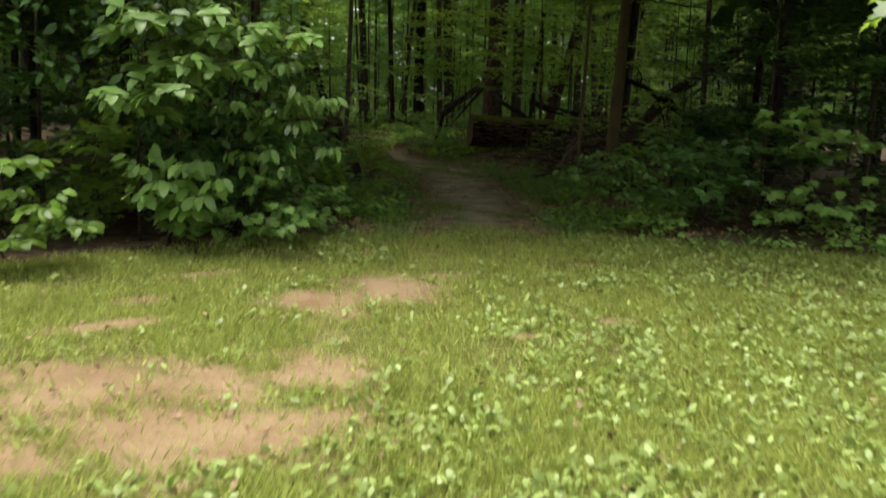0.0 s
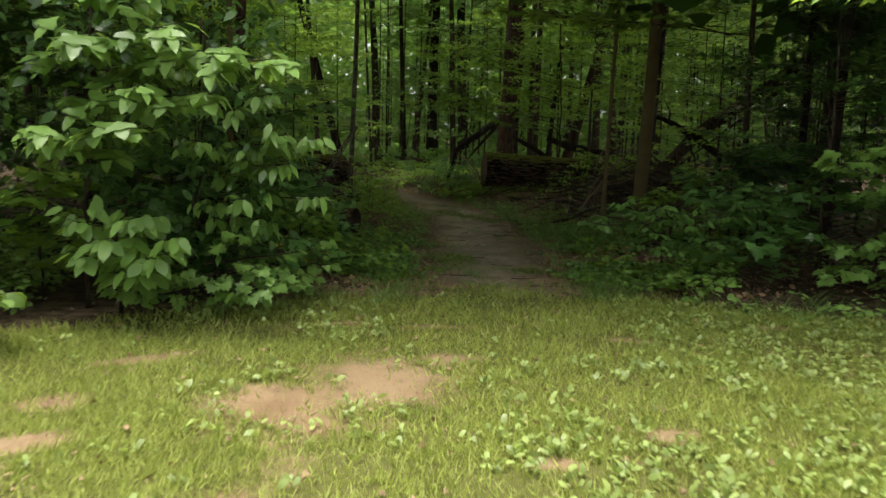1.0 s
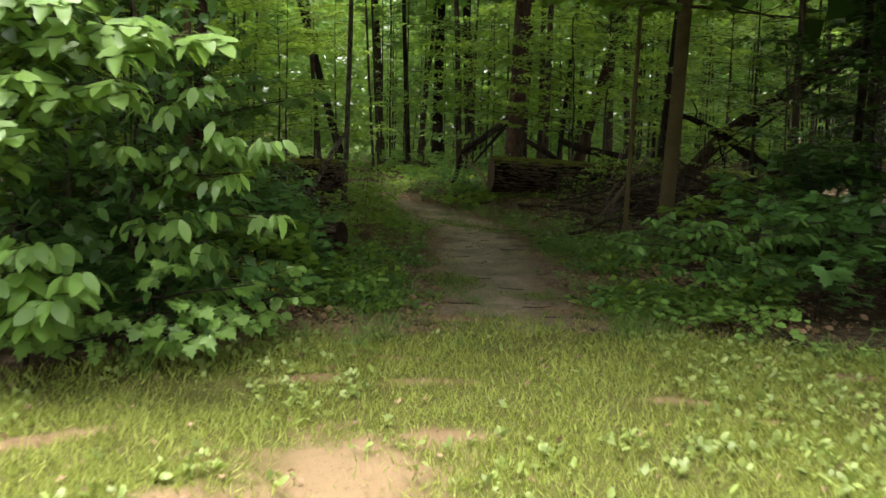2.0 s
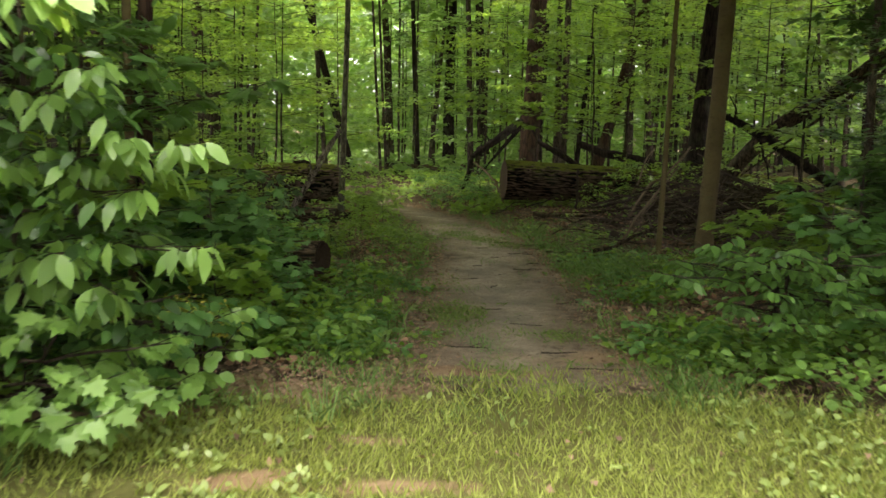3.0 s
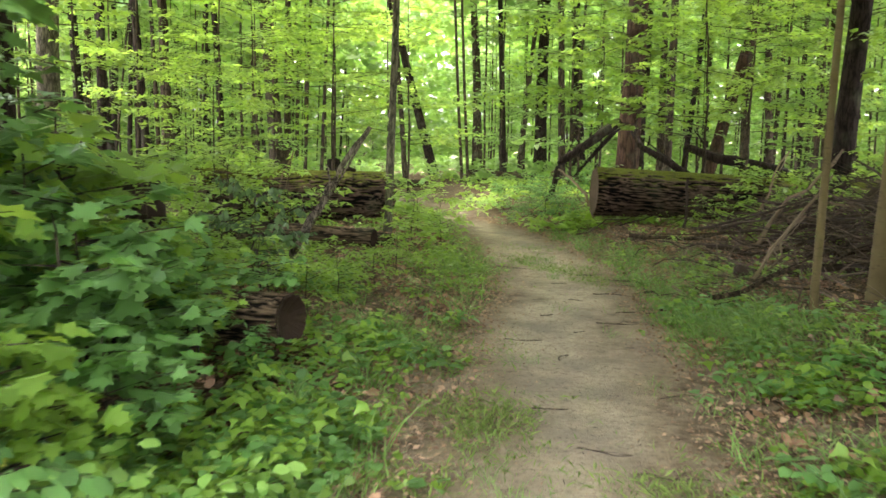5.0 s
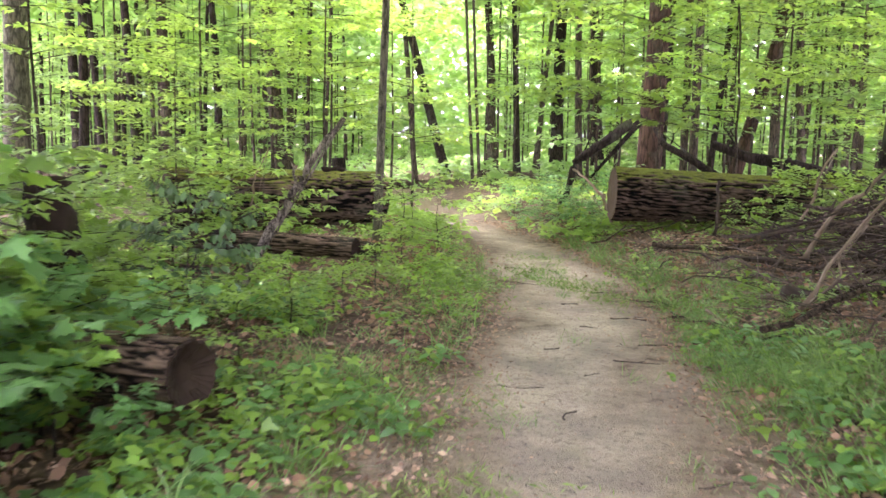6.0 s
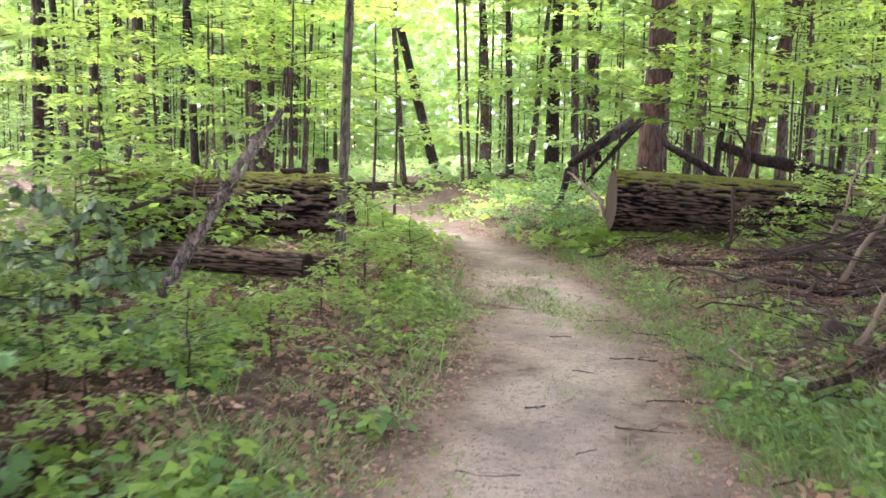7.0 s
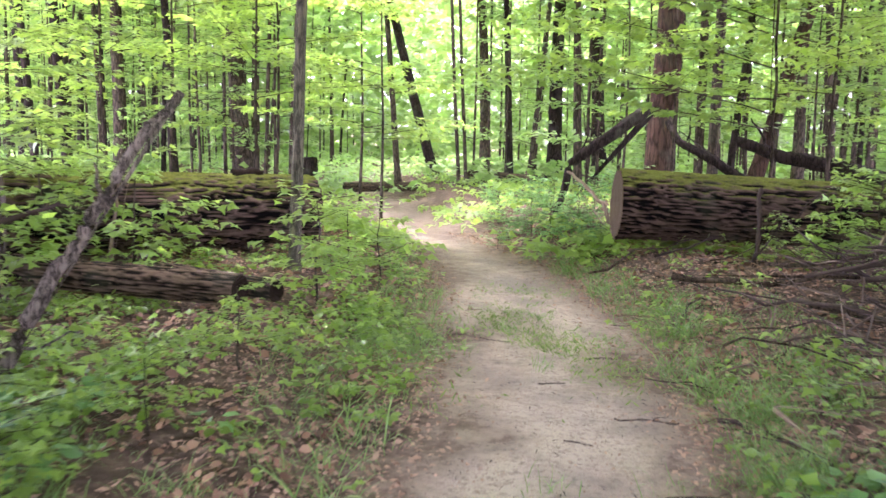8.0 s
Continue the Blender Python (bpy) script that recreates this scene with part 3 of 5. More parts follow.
# ---------------------------------------------------------------- undergrowth
def sprays(r, n_branch, z0, z1, reach, leaf, per=0.11, droop=0.0, start=(0.0, 0.0)):
    """Leafy branches in level layers round an upright stem: leaf places, headings, sizes, and the branches' lines."""
    pos, head, lines = [], [], []
    for k in range(n_branch):
        z = r.uniform(z0, z1)
        a = r.uniform(0, 2 * np.pi)
        length = reach * r.uniform(0.55, 1.1)
        d = np.array([math.cos(a), math.sin(a), 0.18 + 0.1 * r.standard_normal()])
        a0 = np.array([*start, z])
        line = np.array([a0 + d * length * t + np.array([0, 0, -droop * (t * length) ** 2]) for t in np.linspace(0, 1, 5)])
        lines.append(line)
        for t in np.arange(0.22, 1.0, per / length * 1.5):
            b = a0 + d * length * t + np.array([0, 0, -droop * (t * length) ** 2])
            for side in (-1, 1):
                sd = np.array([-d[1], d[0], 0]) * side + d * 0.7
                sd /= np.linalg.norm(sd)
                tw = length * 0.42 * (1.1 - t) * r.uniform(0.6, 1.2)
                m = max(1, int(tw / per))
                for q in range(m + 1):
                    pos.append(b + sd * tw * (q + 0.4) / (m + 1) + r.standard_normal(3) * leaf * [0.25, 0.25, 0.18])
                    head.append(sd + 0.5 * r.standard_normal(3) * [1, 1, 0.3] + [0, 0, -0.15])
    return np.array(pos), np.array(head), lines


def sapling_kind(seed, high, n_branch, z0, reach, leaf, mat, template, bark=BARK, per=0.11, droop=0.05):
    """Meshes of one kind of sapling: stem and foliage."""
    r = np.random.default_rng(seed)
    p, d, lines = sprays(r, n_branch, z0, high, reach, leaf, per, droop)
    u = ups(len(p), r, 0.28)
    v, f = scatter(template, p, d, u, leaf * r.uniform(0.7, 1.2, len(p)))
    stem = tube(wander((0, 0, -0.1), (0, 0, high), 9, 0.02, seed), np.linspace(0.012 + high * 0.004, 0.005, 9), 6)
    twigs = [mesh_np("branch", *tube(l, np.linspace(0.008, 0.002, 5), 4), bark) for l in lines]
    if leaf > 0.2:
        stem, twigs = join(stem, *[tube(l, np.linspace(0.012, 0.004, 5), 4) for l in lines]), []
    elif high < 1.3 or mat is LEAF_DEEP:
        twigs = [mesh_np("fine_spray", *join(*[tube(l, np.linspace(0.006, 0.002, 5), 4) for l in lines]), bark)]
    return mesh_np("stem", *stem, bark), mesh_np("foliage", v, f, mat), twigs


def sapling(kind, x, y, turn, scale, label, name="sapling", group="understory saplings"):
    t = thing(name, label, "sapling" if name == "sapling" else "shrub" if name == "shrub" else "tree", group, at=(x, y, float(ground(x, y))))
    t.rotation_euler[2], t.scale = turn, (scale,) * 3
    part("stem", kind[0], t)
    tagged(part("foliage", kind[1], t), kind="stuff")
    for b in kind[2]:
        if b.name.startswith("fine"):
            tagged(part("twig_spray", b, t), kind="stuff")
        else:
            part("branch", b, t)
    return t


MID = [sapling_kind(60 + k, 5.2, 22, 1.3, 1.9, 0.13, LEAF_FRESH, STAR, per=0.10) for k in range(3)]
LOW = [sapling_kind(70 + k, 1.2, 16, 0.2, 0.85, 0.125, LEAF_FRESH, STAR, per=0.09) for k in range(3)]
BANK = [sapling_kind(64 + k, 1.0, 22, 0.1, 0.9, 0.11, LEAF_COOL, STAR, per=0.085) for k in range(2)]
BROADLEAF = [sapling_kind(75 + k, 1.35, 15, 0.12, 0.72, 0.20, LEAF_COOL if k else LEAF_FRESH, MAPLE, per=0.12) for k in range(3)]
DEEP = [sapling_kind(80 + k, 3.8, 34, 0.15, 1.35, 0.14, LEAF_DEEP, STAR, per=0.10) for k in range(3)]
FAR = [sapling_kind(90 + k, 9.0, 22, 0.8, 2.6, 0.22, LEAF_FAR, SMALL, per=0.19) for k in range(4)]

S_MID = "young maple sapling with bright green layered leaves"
S_LOW = "knee-high bright green maple seedling beside the path"
S_DEEP = "dense dark green shrub at the wood's edge"
S_FAR = "understory tree with light green leaves deep in the wood"

for x, y, s in ((-4.3, 18.9, 0.5),  (-6.2, 23.6, 1.0), (-8.4, 24.5, 1.1), (5.8, 23.2, 0.9), (6.6, 20.0, 0.85), (-5.0, 26.8, 1.0), (4.0, 29.0, 1.0), (1.4, 26.4, 0.9), (-4.9, 31.5, 1.2), (-8.0, 30.0, 1.2), (6.0, 31.0, 1.2), (3.5, 25.5, 1.1), (-4.2, 24.0, 0.9), (-6.8, 26.5, 1.1), (5.6, 26.5, 1.1), (-5.6, 15.6, 0.75), (-7.2, 20.5, 1.0), (6.3, 15.5, 0.9),
                (4.6, 17.3, 0.9), (-3.9, 29.5, 1.1), (7.9, 20.2, 1.0), (-8.8, 17.0, 0.9), (0.8, 31.0, 1.1), (3.3, 32.0, 1.2)):
    sapling(MID[int(rng.integers(0, 3))], x, y, rng.uniform(0, 6.28), s, S_MID)
for x, y, s in ((-1.6, 15.2, 0.42), (-1.5, 17.1, 0.42), (-2.15, 14.8, 0.5), (-1.55, 14.2, 0.38), (-1.5, 16.1, 0.35), (2.6, 21.2, 0.6), (3.1, 21.7, 0.8), (2.2, 21.9, 0.4), (-3.6, 19.7, 0.9), (-4.3, 20.3, 1.0), (-5.2, 20.0, 1.1), (3.3, 21.9, 0.8), (3.9, 22.4, 0.9), (5.0, 22.4, 1.0), (-3.9, 16.2, 0.9), (-3.5, 15.6, 0.7), (-3.9, 18.3, 0.9), (-5.2, 17.5, 1.2), (-5.0, 15.3, 1.1), (-2.0, 20.9, 0.55), (3.7, 20.8, 0.8), (-3.5, 17.2, 0.8), (-1.75, 19.2, 0.7), (-3.6, 15.4, 1.0), (-4.4, 16.6, 1.1), (-3.0, 14.5, 0.9), (-2.5, 13.6, 0.8), (-4.6, 14.0, 1.1),
                (-4.4, 19.6, 1.0), (-1.6, 20.6, 0.6), (4.6, 21.4, 0.9), (4.4, 19.3, 0.8),
                (-5.3, 20.4, 1.1)):
    sapling(LOW[int(rng.integers(0, 3))], x, y, rng.uniform(0, 6.28), s, S_LOW)
for k, (x, y, s) in enumerate(((-0.3, 25.4, 0.5), (0.1, 25.0, 0.55), (0.3, 26.2, 0.6), (-1.0, 26.0, 0.45), (-1.3, 27.4, 0.55), (-0.4, 27.6, 0.6), (0.7, 27.6, 0.7), (-1.0, 24.9, 0.3), (-0.2, 24.3, 0.35), (0.3, 24.2, 0.4), (-0.7, 26.8, 0.5), (-0.6, 25.6, 0.4))):
    sapling(BANK[k % 2], x, y, 1.9 * k, s, "low cool green leafy plant on the bank beside the log")
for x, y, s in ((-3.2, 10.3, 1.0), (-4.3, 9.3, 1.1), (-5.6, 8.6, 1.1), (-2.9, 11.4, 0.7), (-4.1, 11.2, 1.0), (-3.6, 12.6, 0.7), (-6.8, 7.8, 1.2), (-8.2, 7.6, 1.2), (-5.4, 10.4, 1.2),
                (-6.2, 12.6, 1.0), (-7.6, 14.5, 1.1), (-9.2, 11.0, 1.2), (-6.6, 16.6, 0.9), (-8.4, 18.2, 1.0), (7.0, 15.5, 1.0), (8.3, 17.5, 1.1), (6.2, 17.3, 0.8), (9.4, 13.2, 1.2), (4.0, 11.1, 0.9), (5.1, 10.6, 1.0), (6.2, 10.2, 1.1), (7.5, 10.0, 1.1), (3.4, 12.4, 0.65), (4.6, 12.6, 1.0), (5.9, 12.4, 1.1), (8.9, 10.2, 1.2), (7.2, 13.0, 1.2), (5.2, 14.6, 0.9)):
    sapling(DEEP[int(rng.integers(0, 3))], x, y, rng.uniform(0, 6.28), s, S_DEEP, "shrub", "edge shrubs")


S_BROAD = "leafy green maple seedling with broad lobed leaves"
for x, y, s in ((-1.75, 12.75, 0.42), (-2.0, 12.55, 0.6), (-1.6, 13.5, 0.42), (-1.45, 12.8, 0.26), (-2.3, 13.5, 0.55), (-2.15, 12.7, 0.6), (-2.65, 12.5, 0.95), (-1.95, 12.95, 0.45), (-2.1, 12.1, 0.8), (-3.0, 13.1, 1.0), (-1.75, 11.8, 0.65), (-1.5, 11.3, 0.5), (-2.45, 12.9, 0.6), (-2.2, 13.9, 0.45), (-2.9, 14.0, 0.45), (-3.7, 14.3, 0.9), (-4.2, 12.6, 1.0), (-4.9, 13.4, 1.1), (-1.95, 11.7, 0.75), (-2.3, 11.2, 0.95), (-2.35, 12.6, 0.75), (-2.7, 12.9, 1.1), (-1.6, 10.7, 0.6), (-2.4, 10.4, 0.9), (-3.2, 12.0, 1.2), (-3.4, 13.2, 1.1),
                (3.2, 10.9, 0.8), (3.0, 12.0, 0.8), (3.5, 13.6, 0.8), (2.7, 13.2, 0.6), (4.2, 13.0, 1.0), (-2.9, 9.6, 0.9), (-3.6, 9.1, 0.9), (-2.15, 9.4, 0.6)):
    sapling(BROADLEAF[int(rng.integers(0, 3))], x, y, rng.uniform(0, 6.28), s, S_BROAD)


def far_understory():
    r = np.random.default_rng(33)
    k = 0
    while k < 152:
        y = 31 + 45 * r.random()
        x = r.uniform(-0.76 * (y - 8), 0.52 * (y - 6))
        if abs(x - path_x(y)) < 1.7 or (y < 45 and abs(x - 0.5 + 0.188 * (y - 11)) < 1.1) or (y < 38 and abs(x - 0.5 + 0.109 * (y - 11)) < 1.6):
            continue
        sapling(FAR[k % 4], x, y, r.uniform(0, 6.28), r.uniform(0.7, 1.2), S_FAR, "understory_tree", "far understory")
        k += 1


far_understory()


def far_woods():
    """The closed green of the wood where single trees can no longer be told apart."""
    r = np.random.default_rng(5)
    n = 84000
    y = r.uniform(66, 96, n)
    x = r.uniform(-0.86, 0.62, n) * y + r.uniform(-3, 3, n)
    z = r.uniform(0, 1, n) ** 1.05 * 16 - 1.2
    keep = (np.sin(x * 0.9 + z * 0.5) + np.sin(x * 0.37 - z * 0.8 + y) + r.normal(size=n) * 0.8) > -1.15
    pos = np.stack([x, y, z], -1)[keep]
    back = r.uniform(97, 112, 24000)
    rear = np.stack([r.uniform(-0.9, 0.66, 24000) * back, back, r.uniform(-2, 21, 24000)], -1)
    size = np.concatenate([r.uniform(0.6, 1.3, len(pos)) * 0.74, r.uniform(1.1, 1.8, 24000)])
    # unseen layer of leaves, added to keep sky light off the far foliage
    shade_roof = np.stack([r.uniform(-80, 60, 15000), r.uniform(46, 116, 15000), r.uniform(17, 23, 15000)], -1)
    pos, size = np.concatenate([pos, rear, shade_roof]), np.concatenate([size, r.uniform(1.2, 1.8, 15000)])
    m = len(pos)
    v, f = scatter(SMALL, pos, directions(m, r), ups(m, r, 0.7), size)
    tagged(new("far_woods", mesh_np("far_woods", v, f, LEAF_FAR)), "light green foliage of the distant wood", "trees", kind="stuff")


far_woods()


# ---------------------------------------------------------------- logs
def log(name, a, b, r0, r1, label, mat, cut, ridges=0.075, segs=130, rings=180, seed=3, tilt_cut=0.0):
    """A fallen trunk: furrowed bark body and a sawn face at each end."""
    a, b = np.asarray(a, float), np.asarray(b, float)
    ax = (b - a) / np.linalg.norm(b - a)
    length = np.linalg.norm(b - a)
    t = thing(name, label, "log", at=tuple(a))
    t.rotation_mode = "QUATERNION"
    t.rotation_quaternion = Vector(ax).to_track_quat("Z", "Y")
    ax, side, upv = np.array([0, 0, 1.0]), np.array([1.0, 0, 0]), np.array([0, 1.0, 0])
    th = np.linspace(0, 2 * np.pi, segs, endpoint=False)
    s = np.linspace(0, length, rings)
    S, T = np.meshgrid(s, th, indexing="ij")
    R = r0 + (r1 - r0) * S / length
    down = t.rotation_quaternion.inverted() @ Vector((0, 0, -1))
    turned = (T - math.atan2(down[1], down[0])) % (2 * np.pi)
    cells = max(r0 / 0.055, 5.5)
    bend = 0.35 * np.sin(S * 3.1 + seed + turned * 2) + 0.2 * np.sin(S * 7.7 + turned * 5)
    lines = [np.abs(2 * ripple(S * a + seed * 3 + b, turned * cells * c + bend, 2) - 1) for a, b, c in ((0.75, 0.0, 1.0), (0.95, 31.0, 1.25))]
    ridge = np.clip(1.15 - 3.2 * np.minimum(*lines), 0, 1)
    R = R * (1 + ridges * (ridge - 0.6) + 0.02 * np.sin(2 * T + seed) + 0.012 * np.sin(S * 1.3 + T))
    off = np.tile(tilt_cut * np.cos(T[:1]) * (r0), (rings, 1)) * np.linspace(1, 0, rings)[:, None]
    v = (S + off)[..., None] * ax + (R * np.cos(T))[..., None] * side + (R * np.sin(T))[..., None] * upv
    i, j = np.meshgrid(np.arange(rings - 1), np.arange(segs), indexing="ij")
    j2 = (j + 1) % segs
    f = np.stack([i * segs + j, i * segs + j2, (i + 1) * segs + j2, (i + 1) * segs + j], -1).reshape(-1, 4)
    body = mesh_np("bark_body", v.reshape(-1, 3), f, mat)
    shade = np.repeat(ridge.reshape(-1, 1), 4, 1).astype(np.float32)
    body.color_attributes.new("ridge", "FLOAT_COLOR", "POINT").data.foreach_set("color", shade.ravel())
    part("bark_body", body, t)
    hollow = 0.06 if cut is CUT_DARK else 0.0
    for ring, sgn in ((0, -1), (rings - 1, 1)):
        edge = v[ring]
        c = edge.mean(0)
        rows = [c + (edge - c) * q + ax * sgn * h for q, h in ((0.995, 0.0), (0.93, 0.006), (0.6, 0.002 - hollow * 0.6), (0.3, 0.005 - hollow))]
        vv = np.concatenate(rows + [c[None] + ax * sgn * (0.004 - hollow)])
        ff = []
        for q in range(3):
            for k in range(segs):
                k2 = (k + 1) % segs
                ff.append((q * segs + k, q * segs + k2, (q + 1) * segs + k2, (q + 1) * segs + k))
        for k in range(0, segs, 2):
            ff.append((3 * segs + k, 3 * segs + k + 1, 3 * segs + (k + 2) % segs, 4 * segs))
        part("sawn_end", mesh_np("sawn_end", vv, np.array(ff), cut, False), t, "weathered sawn end")
    return t


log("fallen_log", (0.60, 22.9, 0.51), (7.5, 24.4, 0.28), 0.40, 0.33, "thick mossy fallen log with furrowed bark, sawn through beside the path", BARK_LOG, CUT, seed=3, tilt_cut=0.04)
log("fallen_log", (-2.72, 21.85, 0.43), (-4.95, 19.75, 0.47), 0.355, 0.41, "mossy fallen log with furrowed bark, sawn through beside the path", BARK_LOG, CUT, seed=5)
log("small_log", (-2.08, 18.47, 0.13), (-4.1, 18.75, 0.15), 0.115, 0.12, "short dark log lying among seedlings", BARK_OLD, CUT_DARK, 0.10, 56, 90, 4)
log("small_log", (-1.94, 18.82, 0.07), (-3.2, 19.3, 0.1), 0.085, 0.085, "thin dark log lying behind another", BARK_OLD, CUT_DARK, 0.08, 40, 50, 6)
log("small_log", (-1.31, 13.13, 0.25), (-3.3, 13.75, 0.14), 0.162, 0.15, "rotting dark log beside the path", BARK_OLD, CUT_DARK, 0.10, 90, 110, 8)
log("far_log", (-3.4, 38.0, 0.0), (-1.4, 37.0, -0.05), 0.28, 0.26, "dark fallen log beyond the bend", BARK_DEAD, CUT_DARK, 0.05, 32, 24, 9)
log("far_log", (-6.8, 36.5, -0.25), (-4.9, 37.5, -0.22), 0.14, 0.13, "dark low log lying across the path's far end", BARK_DEAD, CUT_DARK, 0.05, 24, 20, 10)

# ---------------------------------------------------------------- leafy branches at the wood's edge, leaf by leaf
def leaf_meshes(template, mat, name="leaf"):
    out = []
    for k, (dr, wd) in enumerate(((1.0, 1.0), (1.5, 0.9), (0.6, 1.1))):
        v, f = template
        v = v * [wd, 1, dr]
        v[:, 2] += 0.05 * np.sin(v[:, 0] * 5 + k) * np.abs(v[:, 0])
        out.append(mesh_np(name, v, f, mat))
    return out


BIG_GREY, BIG_BRIGHT = leaf_meshes(OVAL, LEAF_GREY), leaf_meshes(MAPLE, LEAF_FRESH)


def matrix(p, x, y, z, s):
    return Matrix(((x[0] * s, y[0] * s, z[0] * s, p[0]), (x[1] * s, y[1] * s, z[1] * s, p[1]), (x[2] * s, y[2] * s, z[2] * s, p[2]), (0, 0, 0, 1)))


def leafy(name, label, category, root, branches, meshes, size, seed, per_twig=5, twigs=7, droop=0.35, bark=BARK, spread=0.34, stem_r=0.02, group=""):
    """A shrub or bough: a stem from root, branches (from, to), side twigs with a rosette of single leaves at each end."""
    r = np.random.default_rng(seed)
    t = thing(name, label, category, group, at=root[0])
    o = np.asarray(root[0], float)
    line = np.concatenate([wander(a, b, 6, 0.03, seed + k) for k, (a, b) in enumerate(zip(root[:-1], root[1:]))]) - o
    part("stem", mesh_np("stem", *tube(line, np.linspace(stem_r, stem_r * 0.5, len(line)), 7), bark), t)
    for k, (a, b) in enumerate(branches):
        a, b = np.asarray(a, float) - o, np.asarray(b, float) - o
        line = wander(a, b, 8, 0.018, seed * 7 + k)
        wood, leaves = [tube(line, np.linspace(0.011, 0.003, 8), 5)], []
        ax = (b - a) / np.linalg.norm(b - a)
        side = np.cross(ax, [0, 0, 1.0])
        side /= np.linalg.norm(side)
        for q in range(twigs):
            u = 0.3 + 0.7 * q / max(1, twigs - 1)
            base = line[min(7, int(u * 7))]
            sgn = (-1) ** q
            reach = spread * (1.15 - 0.75 * u) * r.uniform(0.6, 1.2)
            tip = base + (side * sgn * 0.9 + ax * 0.6) * reach + np.array([0, 0, r.normal() * 0.06]) if q < twigs - 1 else b
            twd = tip - base if q < twigs - 1 else ax
            if q < twigs - 1:
                wood.append(tube(wander(base, tip, 4, 0.006, seed * 31 + q), np.linspace(0.004, 0.0015, 4), 4))
            twd = twd / (np.linalg.norm(twd) + 1e-6)
            for j in range(per_twig):
                ang = (-1) ** j * (0.62 + 0.2 * r.normal()) * min(1, j) + r.normal() * 0.15
                c, s = math.cos(ang), math.sin(ang)
                d = np.array([twd[0] * c - twd[1] * s, twd[0] * s + twd[1] * c, -droop * r.uniform(0.3, 1.5)])
                up = np.array([r.normal() * 0.3, r.normal() * 0.3 - 0.2, 1.0])
                x, y, z = frames(d[None], up[None])
                p = tip - twd * min(reach * 0.85, size * 0.3 * j * r.uniform(0.8, 1.2))
                leaves.append((meshes[int(r.integers(0, 3))], matrix(p, x[0], y[0], z[0], size * r.uniform(0.6, 1.15))))
        branch = part("branch", mesh_np("branch", *join(*wood), bark), t)
        for me, m in leaves:
            part("leaf", me, branch, m=m)
    return t


EDGE_LOBED, EDGE_LONG, EDGE_OVAL = leaf_meshes(LOBED, LEAF_EDGE_LIT), leaf_meshes(LONG, LEAF_EDGE_LIT), leaf_meshes(OVAL, LEAF_EDGE_LIT)
MID_LONG, COOL_BROAD = leaf_meshes(LONG, LEAF_MID), leaf_meshes(BROAD, LEAF_COOL)
leafy("sassafras_tree", "young tree with broad lobed bright green leaves overhanging the lawn", "tree", [(-3.1, 8.9, -0.15), (-3.0, 8.8, 1.4), (-2.9, 8.7, 3.4)],
      [((-2.95, 8.75, 1.8), (-1.24, 7.8, 1.96)), ((-2.95, 8.75, 1.9), (-1.55, 7.75, 2.04)), ((-2.9, 8.7, 2.0), (-2.0, 7.75, 2.15)), ((-3.0, 8.8, 1.3), (-2.35, 7.7, 1.5)),
       ((-2.95, 8.75, 1.6), (-1.75, 7.85, 1.72)), ((-2.95, 8.75, 1.6), (-2.2, 7.75, 1.75)), ((-2.9, 8.7, 2.0), (-2.6, 7.7, 2.08)), ((-3.0, 8.8, 1.2), (-2.9, 7.8, 1.45)), ((-2.9, 8.7, 2.4), (-2.3, 7.9, 2.5))],
      EDGE_LOBED, 0.235, 11, 6, 7, 0.4)
leafy("sassafras_tree", "young tree with drooping narrow green leaves beside the path's mouth", "tree", [(-2.4, 9.6, -0.15), (-2.3, 9.5, 1.0), (-2.25, 9.4, 2.4)],
      [((-2.3, 9.5, 0.8), (-1.05, 8.85, 0.92)), ((-2.3, 9.45, 1.2), (-1.38, 8.8, 1.42)), ((-2.3, 9.5, 0.8), (-1.72, 8.75, 0.88)), ((-2.3, 9.45, 1.0), (-1.36, 8.85, 1.18)), ((-2.25, 9.4, 1.2), (-2.05, 8.75, 1.34)),
       ((-2.3, 9.45, 1.2), (-1.1, 8.95, 1.4)), ((-2.3, 9.5, 0.6), (-1.5, 8.85, 0.68)), ((-2.25, 9.4, 1.6), (-1.5, 8.8, 1.75)), ((-2.25, 9.4, 1.9), (-1.8, 8.7, 2.1))],
      EDGE_LONG, 0.165, 12, 7, 6, 0.6, spread=0.28)
def shaded_backing(tree_thing, lo, hi, n, size, seed, mat=LEAF):
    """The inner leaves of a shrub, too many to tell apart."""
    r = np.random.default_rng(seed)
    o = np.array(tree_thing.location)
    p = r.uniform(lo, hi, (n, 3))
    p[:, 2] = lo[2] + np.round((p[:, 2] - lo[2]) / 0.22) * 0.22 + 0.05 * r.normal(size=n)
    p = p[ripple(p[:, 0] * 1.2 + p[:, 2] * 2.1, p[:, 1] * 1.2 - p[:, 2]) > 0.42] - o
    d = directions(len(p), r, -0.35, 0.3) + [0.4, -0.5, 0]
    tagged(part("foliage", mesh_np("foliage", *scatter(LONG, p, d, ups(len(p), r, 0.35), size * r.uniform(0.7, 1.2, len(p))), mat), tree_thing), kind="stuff")


